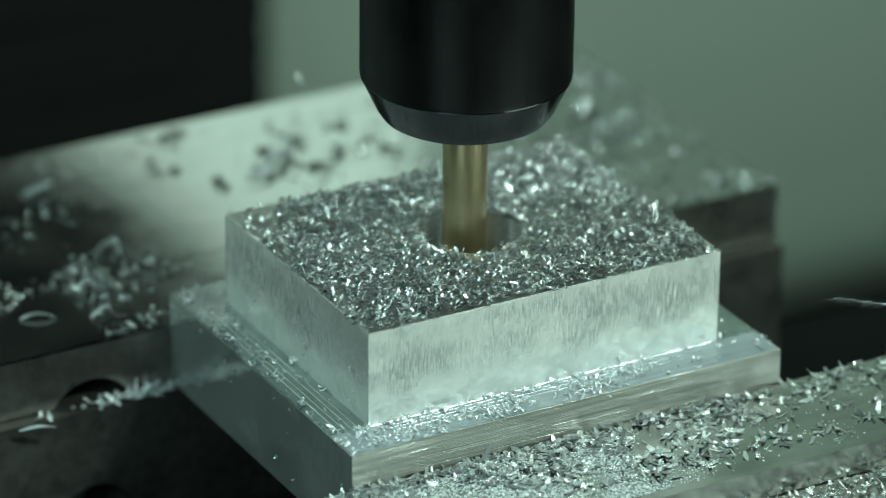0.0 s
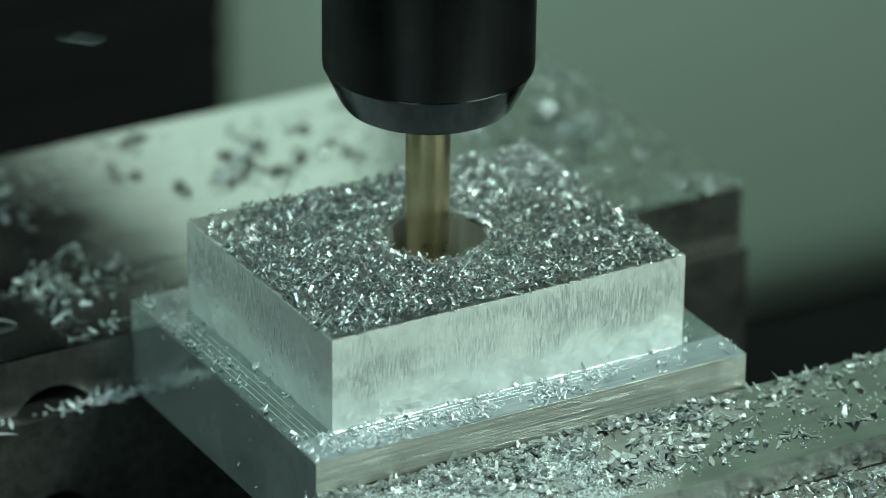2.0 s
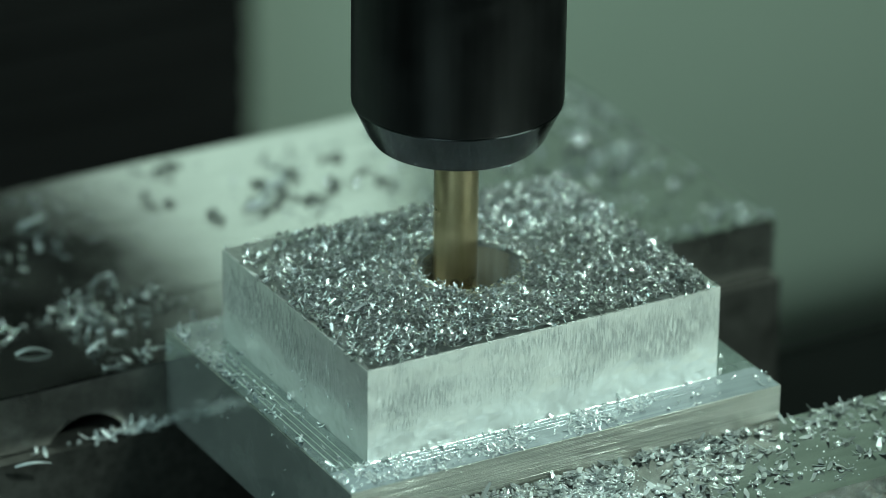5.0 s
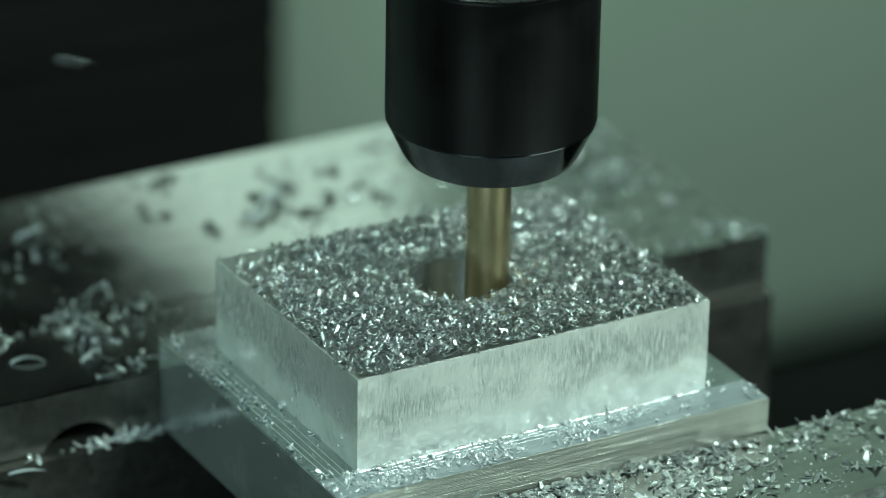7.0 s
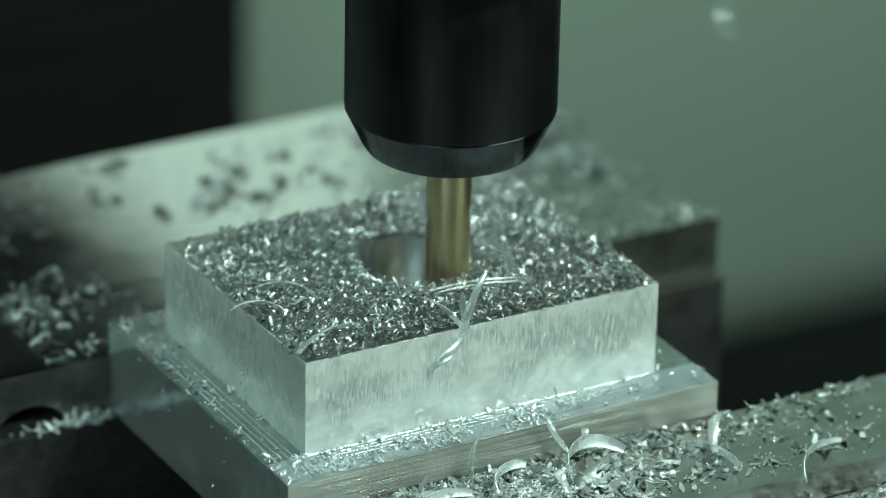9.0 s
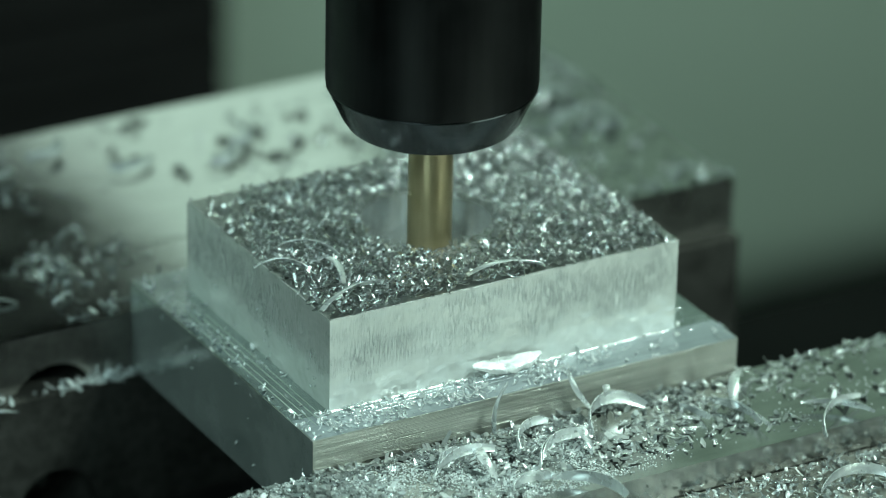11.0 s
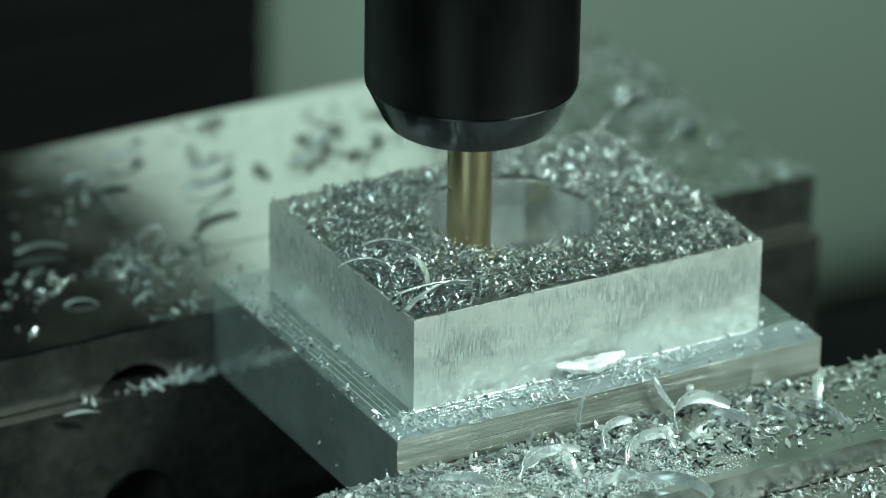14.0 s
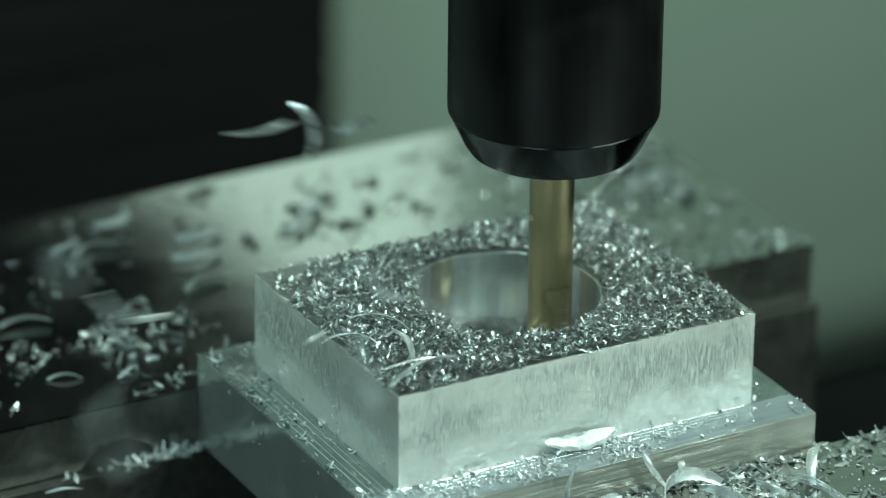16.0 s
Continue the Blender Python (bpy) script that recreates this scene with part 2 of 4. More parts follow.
def part(name, bm, mat, parent=None, label="", smooth=False):
    """Links a bmesh as one mesh object under its thing."""
    bmesh.ops.recalc_face_normals(bm, faces=bm.faces)
    me = bpy.data.meshes.new(name)
    bm.to_mesh(me)
    bm.free()
    me.materials.append(mat)
    if smooth:
        for p in me.polygons:
            p.use_smooth = True
    ob = new(name, me)
    ob.parent = parent
    if label:
        tagged(ob, label)
    return ob


def box(x0, x1, y0, y1, z0, z1, bevel=0.0, segments=2):
    bm = bmesh.new()
    bmesh.ops.create_cube(bm, size=1)
    for v in bm.verts:
        v.co = ((x0 + x1) / 2 + v.co.x * (x1 - x0), (y0 + y1) / 2 + v.co.y * (y1 - y0), (z0 + z1) / 2 + v.co.z * (z1 - z0))
    if bevel:
        bmesh.ops.bevel(bm, geom=list(bm.edges), offset=bevel, segments=segments, affect="EDGES", profile=0.5)
    return bm


def circle(cx, cy, r, n=96, a0=0.0, a1=2 * math.pi):
    full = abs(a1 - a0 - 2 * math.pi) < 1e-6
    k = n if full else n + 1
    return [(cx + r * math.cos(a0 + (a1 - a0) * i / n), cy + r * math.sin(a0 + (a1 - a0) * i / n)) for i in range(k)]


def prism(outline, holes, w0, w1, put):
    """A flat outline with holes, drawn out from w0 to w1; put(u, v, w) lays it into space."""
    bm = bmesh.new()
    loops = [outline, *holes]
    ends = []
    for w in (w0, w1):
        rings = [[bm.verts.new(put(u, v, w)) for u, v in loop] for loop in loops]
        edges = [bm.edges.new((ring[i], ring[(i + 1) % len(ring)])) for ring in rings for i in range(len(ring))]
        bmesh.ops.triangle_fill(bm, use_beauty=True, use_dissolve=False, edges=edges)
        ends.append(rings)
    for a, b in zip(*ends):
        for i in range(len(a)):
            j = (i + 1) % len(a)
            bm.faces.new((a[i], a[j], b[j], b[i]))
    return bm


def turned(profile, n=96, cx=0.0, cy=0.0):
    """A lathe shape from (radius, z) pairs."""
    bm = bmesh.new()
    rings = []
    for r, z in profile:
        if r < 1e-6:
            rings.append([bm.verts.new((cx, cy, z))])
        else:
            rings.append([bm.verts.new((cx + x, cy + y, z)) for x, y in circle(0, 0, r, n)])
    for a, b in zip(rings, rings[1:]):
        for i in range(n):
            j = (i + 1) % n
            if len(a) == 1 and len(b) == 1:
                continue
            if len(a) == 1:
                bm.faces.new((a[0], b[j], b[i]))
            elif len(b) == 1:
                bm.faces.new((a[i], a[j], b[0]))
            else:
                bm.faces.new((a[i], a[j], b[j], b[i]))
    return bm


def sharp(ob, degrees=30):
    """Smooth shading that breaks at the hard edges."""
    me = ob.data
    for p in me.polygons:
        p.use_smooth = True
    me.set_sharp_from_angle(angle=radians(degrees))
    return ob


# ---------------------------------------------------------------- the machine's room
def slab(name, x0, x1, y0, y1, z0, z1, mat, label, category):
    ob = part(name, box(x0, x1, y0, y1, z0, z1), mat)
    return tagged(ob, label, category, kind="structure")


# the back wall's edge rolls under, added to fade softly into shade
SHADE_LIP = [(0.675 - 0.055 * math.cos(a), -0.332 - 0.055 * math.sin(a)) for a in (0.05 * math.pi * k for k in range(11))]
wall = tagged(part("wall_back", prism([(0.62, 1.5), *SHADE_LIP, (0.70, -0.387), (0.70, 1.5)], [], -2.0, 2.2, lambda u, v, w: (w, u, v)), M_WALL), "plain green-grey painted sheet metal wall", "wall", kind="structure")
sharp(wall, 40)
# dark strip put where the lower wall only lies in shade
slab("wall_shade_strip", -2.0, 2.2, 0.66, 0.70, -0.8, -0.3875, M_WALLSHADE, "lower machine wall in shade, set as a dark strip", "wall")
slab("wall_side_a", -2.04, -2.0, -1.8, 0.66, -0.8, 1.5, M_GREY, "plain grey painted machine wall", "wall")
slab("wall_side_b", 2.2, 2.24, -1.8, 0.66, -0.8, 1.5, M_GREY, "plain grey painted machine wall", "wall")
slab("wall_front", -2.0, 2.2, -1.84, -1.8, -0.8, 1.5, M_GREY, "plain grey painted machine wall", "wall")
slab("floor", -2.04, 2.24, -1.84, 0.66, -0.84, -0.8, M_DARK, "dark oily tray under the machine table", "floor")
slab("ceiling", -2.04, 2.24, -1.84, 0.66, 1.5, 1.54, M_GREY, "plain grey machine roof", "ceiling")

# machine table with slots
table = new("machine_table")
tagged(table, "black oiled cast-iron machine table with slots", "machine table")
for y0, y1 in ((-0.26, -0.16), (-0.144, -0.044), (-0.028, 0.072), (0.088, 0.17)):
    part("table_strip", box(-0.9, 1.0, y0, y1, -0.14, -0.1, 0.002), M_TABLE, table)
part("saddle", box(-0.5, 0.6, -0.22, 0.13, -0.8, -0.221), M_TABLE, table)
part("table_bed", box(-0.9, 1.0, -0.26, 0.17, -0.22, -0.141), M_TABLE, table)

# ---------------------------------------------------------------- the vise
TOPZ, LEDGEZ = -0.008, -0.0222
PX0, PX1, PY0, PY1 = -0.0093, 0.0972, -0.0101, 0.0775
W, D, H = 0.087, 0.0674, 0.0218
CX, CY = 0.0438, 0.0338


def back_jaw():
    vise = new("vise_fixed_jaw")
    tagged(vise, "ground steel vise jaw with bolt holes strewn with swarf", "vise jaw")
    hx, hz, hr = -0.0288, -0.0277, 0.0108
    a = math.asin((LEDGEZ - hz) / hr)
    arc = circle(hx, hz, hr, 24, a, math.pi - a)
    arc.reverse()
    outline = [(-0.22, LEDGEZ), *arc, (0.1535, LEDGEZ), (0.1535, TOPZ - 0.0006), (-0.22, TOPZ - 0.0006)]
    part("jaw_plate", prism(outline, [], PY1 + 0.0002, PY1 + 0.0182, lambda u, v, w: (u, w, v)), M_JAWFACE, vise, "dark steel jaw plate with round bolt holes")
    part("jaw_block", box(-0.22, 0.1535, PY1 + 0.0184, 0.1776, -0.1, TOPZ - 0.0004, 0.0004), M_JAW, vise)
    part("jaw_top", box(-0.22, 0.1535, PY1 + 0.0002, 0.1077, TOPZ - 0.0004, TOPZ), M_JAW, vise, "shiny ground steel top face")
    part("jaw_top", box(-0.22, 0.1535, 0.1083, 0.1780, TOPZ - 0.0004, TOPZ), M_JAW, vise, "shiny ground steel top face")
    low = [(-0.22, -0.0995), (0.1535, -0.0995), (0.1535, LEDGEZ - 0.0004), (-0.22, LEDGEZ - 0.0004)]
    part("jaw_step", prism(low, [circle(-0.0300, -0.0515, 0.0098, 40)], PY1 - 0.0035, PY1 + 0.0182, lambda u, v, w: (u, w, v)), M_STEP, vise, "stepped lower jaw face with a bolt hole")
    return vise


def front_jaw():
    vise = new("vise_moving_jaw")
    tagged(vise, "ground steel vise jaw covered in bright aluminium chips", "vise jaw")
    y1 = PY0 - 0.0002
    outline = [(y1, -0.1), (y1, TOPZ - 0.0005), (y1 - 0.0005, TOPZ), (-0.0432, TOPZ), (-0.0432, -0.1)]
    part("jaw_plate", prism(outline, [], -0.22, 0.26, lambda u, v, w: (w, u, v)), M_JAWTOP, vise, "ground steel jaw plate with a chamfered edge")
    part("slide_block", box(-0.22, 0.26, -0.125, -0.0434, -0.1, -0.0150, 0.0003), M_JAWFACE, vise)
    return vise


back_jaw()
front_jaw()
bed = new("vise_bed")
tagged(bed, "dark oiled steel vise bed between the jaws", "vise bed")
part("slideway", box(-0.04, 0.03, PY0 + 0.001, PY1 - 0.004, -0.1, -0.055, 0.002), M_VISE, bed)
part("slideway", box(0.06, 0.13, PY0 + 0.001, PY1 - 0.004, -0.1, -0.055, 0.002), M_VISE, bed)
part("screw", turned([(0, -0.22), (0.009, -0.22), (0.009, 0.12), (0, 0.12)], 24), M_VISE, bed).matrix_local = pose(0.045, 0.034, -0.075, 0, 90, 0)

# ---------------------------------------------------------------- the workpiece
RINGS = [0.0112, 0.0135, 0.0162, 0.0188, 0.0213]
SECTORS = 30
FLOORZ = 0.0006
work = new("workpiece")
tagged(work, "milled aluminium block on a wider clamped base", "workpiece")
rim = circle(CX, CY, RINGS[-1], 120)
SPLIT = 0.0088
sharp(part("block_body", prism([(0, 0), (W, 0), (W, D), (0, D)], [rim], SPLIT, H, lambda u, v, w: (u, v, w)), M_SIDE, work, "bright milled aluminium block with a round pocket"))
sharp(part("block_foot", prism([(0.00006, 0.00006), (W - 0.00006, 0.00006), (W - 0.00006, D), (0.00006, D)], [rim], 0.0, SPLIT, lambda u, v, w: (u, v, w)), M_SIDE, work, "smoother lower cut of the block"))
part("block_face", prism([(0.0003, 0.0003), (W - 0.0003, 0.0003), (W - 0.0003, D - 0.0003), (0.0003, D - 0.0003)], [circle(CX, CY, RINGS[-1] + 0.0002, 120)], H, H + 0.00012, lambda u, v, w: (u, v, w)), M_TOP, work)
sharp(part("bore_wall", prism(circle(CX, CY, RINGS[-1] + 0.0001, 120), [circle(CX, CY, RINGS[-1] - 0.00015, 120)], FLOORZ, H - 0.0001, lambda u, v, w: (u, v, w)), M_BORE, work, "shiny bored wall of the pocket"))
base = part("base_flange", box(PX0, PX1, PY0, PY1, -0.022, 0.0, 0.0001), M_SAWN, work, "sawn aluminium base with fine horizontal lines")
base.data.materials.append(M_CUT)
for p in base.data.polygons:
    if abs(p.normal.x) > 0.9:
        p.material_index = 1
part("ledge_face", prism([(PX0 + 0.0003, 0.0), (0.0, 0.0), (0.0, D), (W, D), (W, 0.0), (PX1 - 0.0003, 0.0), (PX1 - 0.0003, PY1 - 0.0003), (PX0 + 0.0003, PY1 - 0.0003)], [], 0.0, 0.00012, lambda u, v, w: (u, v, w)), M_LEDGE, work, "smooth milled ledge")
part("front_ledge", box(PX0 + 0.0003, PX1 - 0.0003, PY0 + 0.0003, -0.00002, 0.0, 0.00012), M_LINED_DIM, work, "milled front ledge with fine lines, tinted darker for its dimmer reflection")
part("pocket_floor", turned([(0, 0.0001), (RINGS[-1] - 0.0002, 0.0001), (RINGS[-1] - 0.0002, FLOORZ - 0.0002), (0, FLOORZ - 0.0002)], 60, CX, CY), M_BORE, work)
# cutter steps left on the ledge
def ridge(x0, y0, x1, y1, size):
    """A thin burr along a cutter path: a low three-sided bar."""
    a, c = Vector((x0, y0, 0.0001)), Vector((x1, y1, 0.0001))
    side = (c - a).cross(Vector((0, 0, 1))).normalized() * size
    bm = bmesh.new()
    ends = [[bm.verts.new(q + side), bm.verts.new(q + Vector((0, 0, size * 1.2))), bm.verts.new(q - side)] for q in (a, c)]
    for i in range(3):
        j = (i + 1) % 3
        bm.faces.new((ends[0][i], ends[0][j], ends[1][j], ends[1][i]))
    bm.faces.new(ends[0])
    bm.faces.new(ends[1][::-1])
    return bm


part("foot_burr", ridge(0.0, -0.0002, W - 0.002, -0.0002, 0.00013), M_EDGE, work, "bright burr along the block's foot")
for off, size in ((0.0022, 0.00012), (0.0036, 0.00016), (0.0052, 0.00013), (0.0066, 0.00019)):
    part("cutter_mark", ridge(-off, -0.006 + off * 0.3, -off, D - 0.008 + off, size), M_EDGE, work)
for off, size in ((0.0014, 0.00006), (0.0026, 0.00007), (0.0040, 0.00005)):
    part("cutter_mark", ridge(0.004, -off, W - 0.003 - off, -off, size), M_LEDGE, work)

# ---------------------------------------------------------------- material still to be cut away round the pocket
def spindle_at(t):
    for (t0, x0, y0), (t1, x1, y1) in zip(SPINDLE, SPINDLE[1:]):
        if t0 <= t <= t1:
            k = (t - t0) / (t1 - t0)
            a, b = Vector((x0 - CX, y0 - CY)), Vector((x1 - CX, y1 - CY))
            turn = (math.atan2(b.y, b.x) - math.atan2(a.y, a.x) + math.pi) % (2 * math.pi) - math.pi
            return a.length + (b.length - a.length) * k, math.atan2(a.y, a.x) + turn * k


def cut_time(ring, angle):
    """When the cutter reaches a piece of the stock; None if it never does."""
    need = RINGS[ring] + 0.45 * (RINGS[ring + 1] - RINGS[ring])
    t = 7.2
    while t < 15.99:
        r, a = spindle_at(t)
        off = (angle - a + math.pi) % (2 * math.pi) - math.pi
        if r + 0.0049 >= need and abs(off) < 0.16:
            return t
        t += 0.02
    return None


stock = []
for ring in range(len(RINGS) - 1):
    for s in range(SECTORS):
        a0, a1 = 2 * math.pi * s / SECTORS, 2 * math.pi * (s + 1) / SECTORS
        outer = circle(CX, CY, RINGS[ring + 1] - (0.0002 if ring == len(RINGS) - 2 else 0.0), 4, a0, a1)
        inner = circle(CX, CY, RINGS[ring], 4, a0, a1)
        ob = part("stock_piece", prism(outer + inner[::-1], [], FLOORZ + 0.0001, H, lambda u, v, w: (u, v, w)), M_BORE, work)
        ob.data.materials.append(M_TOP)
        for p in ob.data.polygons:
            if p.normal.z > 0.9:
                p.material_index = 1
        stock.append((ob, ring, (a0 + a1) / 2))

# ---------------------------------------------------------------- swarf
rng = np.random.default_rng(7)


def flakes(name, spots, length, width, curl, tilt, mat, thick=(0.00005, 0.00012), stations=3):
    """One mesh of many small bent flakes at the given spots."""
    n = len(spots)
    le = rng.uniform(*length, n) * rng.uniform(0.6, 1.0, n)
    wi, th, cu = rng.uniform(*width, n), rng.uniform(*thick, n), rng.uniform(*curl, n)
    u = np.linspace(-0.5, 0.5, stations)
    ang = u[None] * cu[:, None]
    rad = le / np.maximum(cu, 0.05)
    px, pz = rad[:, None] * np.sin(ang), rad[:, None] * (1 - np.cos(ang))
    taper = 1 - 0.75 * np.abs(2 * u[None]) ** 2 * rng.uniform(0, 1, (n, 1))
    skew = rng.normal(0, 0.35, (n, 1)) * u[None]
    verts = np.zeros((n, stations, 4, 3))
    for c, (sy, sz) in enumerate(((-1, 0), (1, 0), (1, 1), (-1, 1))):
        roll = sy * wi[:, None] * 0.5 * taper
        verts[:, :, c, 0] = px
        verts[:, :, c, 1] = roll * np.cos(skew)
        verts[:, :, c, 2] = pz + roll * np.sin(skew) + sz * th[:, None]
    yaw, pit, rol = rng.uniform(0, 2 * np.pi, n), rng.normal(0, tilt, n), rng.normal(0, tilt, n)
    cy, sy, cp, sp, cr, sr = np.cos(yaw), np.sin(yaw), np.cos(pit), np.sin(pit), np.cos(rol), np.sin(rol)
    z = np.zeros(n)
    o = np.ones(n)
    ry = np.array([[cy, -sy, z], [sy, cy, z], [z, z, o]]).transpose(2, 0, 1)
    rp = np.array([[cp, z, sp], [z, o, z], [-sp, z, cp]]).transpose(2, 0, 1)
    rr = np.array([[o, z, z], [z, cr, -sr], [z, sr, cr]]).transpose(2, 0, 1)
    verts = np.einsum("nij,nskj->nski", ry @ rp @ rr, verts)
    low = verts[..., 2].min(axis=(1, 2))
    place = np.array(spots)
    verts += place[:, None, None, :]
    verts[..., 2] -= np.minimum(low, 0)[:, None, None] * 0.7
    faces = []
    for i in range(n):
        b = i * stations * 4
        for s in range(stations - 1):
            for c in range(4):
                d = (c + 1) % 4
                faces.append((b + 4 * s + c, b + 4 * s + d, b + 4 * s + 4 + d, b + 4 * s + 4 + c))
        e = b + 4 * (stations - 1)
        faces += [(b + 3, b + 2, b + 1, b), (e, e + 1, e + 2, e + 3)]
    return mesh_from(name, verts.reshape(-1, 3), faces, mat)


def heap(n, x0, x1, y0, y1, z, height, density):
    out = []
    while len(out) < n:
        x, y = rng.uniform(x0, x1), rng.uniform(y0, y1)
        d = density(x, y)
        if rng.uniform() < d:
            h = height * (0.35 + 0.65 * max(0.0, min(1.0, 0.5 + 1.1 * noise.noise((x * 120, y * 120, 3.0)))))
            out.append((x, y, z + h * d * rng.uniform() ** 1.4))
    return out


def stuff(name, me, label):
    return tagged(new(name, me), label, "metal chips", kind="stuff")


def top_density(x, y):
    r = math.hypot(x - CX, y - CY)
    if r < RINGS[0] + 0.0005:
        return 0.0
    edge = min(x, W - x, y, D - y)
    d = min(1.0, 0.25 + edge / 0.004)
    corner = math.hypot(x - 0.002, y - D + 0.004)
    if corner < 0.012:
        d *= 0.25
    return d


top = heap(10000, -0.0005, W + 0.0005, 0.0, D, H + 0.0001, 0.0020, top_density)
loose = [p for p in top if math.hypot(p[0] - CX, p[1] - CY) >= RINGS[-1] + 0.0007]
stuff("top_chips", flakes("top_chips", loose, (0.0011, 0.0036), (0.00022, 0.00085), (0.2, 2.4), 0.36, M_CHIP), "heap of fine bright aluminium chips on the block")
groups = {}
for p in top:
    r, a = math.hypot(p[0] - CX, p[1] - CY), math.atan2(p[1] - CY, p[0] - CX) % (2 * math.pi)
    if r < RINGS[-1] + 0.0007:
        ring = max(0, min(len(RINGS) - 2, sum(r >= q for q in RINGS) - 1))
        groups.setdefault((ring, int(a / (2 * math.pi) * SECTORS)), []).append(p)
for i, (ob, ring, mid) in enumerate(stock):
    spots = groups.get((ring, i % SECTORS))
    if spots:
        child = new("chip_layer", flakes("chip_layer", spots, (0.0011, 0.0030), (0.00022, 0.0008), (0.2, 2.4), 0.36, M_CHIP))
        child.parent = ob

def jaw_density(x, y):
    n = 0.42 + 1.0 * noise.noise((x * 60, y * 60, 9.0)) + 0.6 * noise.noise((x * 200, y * 200, 4.0))
    near = max(0.0, 1 - (PY0 - y) / 0.032)
    left = max(0.0, min(1.0, (0.080 - x) / 0.05))
    return max(0.01, min(1.0, n * (0.10 + 0.75 * near) + 0.16 * left * (0.3 + near)) * (1.0 if y > -0.0375 else 0.12) * (1.0 - 0.5 * max(0.0, min(1.0, (x - 0.07) / 0.03))))


stuff("jaw_chips", flakes("jaw_chips", heap(2100, -0.05, 0.135, -0.0405, PY0 - 0.0005, TOPZ, 0.0010, jaw_density), (0.0009, 0.0048), (0.0003, 0.0015), (0.2, 1.8), 0.26, M_JAWCHIP), "scattered bright aluminium chips on the vise jaw")
def dust_density(x, y):
    n = 0.4 + 1.2 * noise.noise((x * 80, y * 80, 12.0))
    return max(0.004, min(1.0, n * max(0.03, min(1.0, (0.066 - x) / 0.03))))


stuff("jaw_dust", flakes("jaw_dust", heap(9500, -0.03, 0.135, -0.0405, PY0 - 0.0005, TOPZ, 0.00015, dust_density), (0.0002, 0.0007), (0.00015, 0.0004), (0.1, 1.2), 0.3, M_DUST), "fine pale aluminium dust on the vise jaw")
stuff("slide_chips", flakes("slide_chips", heap(3600, 0.0, 0.15, -0.085, -0.0445, -0.0149, 0.0016, lambda x, y: 0.7), (0.0010, 0.0032), (0.0003, 0.0011), (0.2, 2.2), 0.4, M_JAWCHIP), "bright aluminium chips below the vise jaw")


def ledge_density(x, y):
    if 0 < x < W and 0 < y < D:
        return 0.0
    n = 0.5 + 0.9 * noise.noise((x * 90, y * 90, 1.0))
    front = y < 0 and x > -0.004
    side = x < 0
    d = (0.75 * max(0.0, min(1.0, (0.075 - x) / 0.05)) + 0.06) if front else (0.20 if x < -0.0062 else 0.06) if side else 0.05
    return max(0.0, min(1.0, d * n * 1.4))


stuff("ledge_chips", flakes("ledge_chips", heap(820, PX0, PX1, PY0, PY1, 0.00012, 0.0013, ledge_density), (0.0005, 0.0030), (0.0002, 0.0008), (0.2, 2.2), 0.4, M_PALECHIP), "fine aluminium chips along the ledge")


specks = [(PX0 - 0.00012, rng.uniform(-0.008, 0.07), rng.uniform(-0.019, -0.002)) for _ in range(15)]
specks += [(-0.00012, rng.uniform(0.004, 0.06), rng.uniform(0.001, 0.012)) for _ in range(16)]
stuff("clinging_chips", flakes("clinging_chips", specks, (0.0006, 0.0018), (0.0002, 0.0006), (0.2, 1.5), 1.2, M_PALECHIP), "tiny chips clinging to the side faces")


def rear_density(x, y):
    n = 0.45 + 1.1 * noise.noise((x * 45, y * 45, 2.0))
    left = max(0.0, min(1.0, (0.012 - x) / 0.02))
    right = max(0.0, min(1.0, (x - 0.07) / 0.04))
    return max(0.005, min(1.0, n * (0.04 + 0.60 * left * (1.0 if y < 0.125 else 0.3) + (0.10 if 0.02 < x < 0.085 else 0.0) + 1.0 * right)) * (0.15 if x < -0.024 and y < 0.112 else 1.0))


stuff("rear_chips", flakes("rear_chips", heap(740, -0.07, 0.153, PY1 + 0.001, 0.174, TOPZ, 0.002, rear_density), (0.0012, 0.0052), (0.0003, 0.0010), (0.3, 2.0), 0.35, M_REARCHIP, stations=5), "darker aluminium chips strewn on the back jaw")
def clumps(centres, n, reach):
    """Spots gathered in open rings round some places on the back jaw."""
    out = []
    for cx, cy in centres:
        start, arc, r = rng.uniform(0, 6.3), rng.uniform(1.5, 4.5), reach * rng.uniform(0.5, 1.2)
        for _ in range(n):
            a, q = start + arc * rng.uniform(), r * rng.normal(1, 0.22)
            out.append((cx + q * math.cos(a), cy + q * math.sin(a), TOPZ + 0.0008 * rng.uniform()))
    return out


CLUMPS = [(0.0525, 0.1485), (0.0439, 0.1436), (0.0543, 0.1400), (0.0383, 0.1682), (0.0598, 0.1371), (0.0699, 0.1431), (0.0643, 0.1518), (0.0760, 0.1600), (0.0318, 0.1408), (0.0270, 0.1560), (0.0830, 0.1440)]
stuff("dark_clumps", flakes("dark_clumps", clumps(CLUMPS, 15, 0.0042), (0.0012, 0.0036), (0.0005, 0.0014), (0.3, 2.0), 0.3, M_DARKCHIP, stations=4), "clumps of chips on the back jaw, tinted dark as if against glare")
stuff("corner_chips", flakes("corner_chips", heap(150, 0.095, 0.153, PY1 + 0.001, 0.170, TOPZ, 0.003, lambda x, y: 0.4 + 0.6 * noise.noise((x * 70, y * 70, 6.0))), (0.0015, 0.0060), (0.0005, 0.0013), (0.4, 2.6), 0.5, M_CHIP, stations=5), "dull aluminium chips near the jaw end")
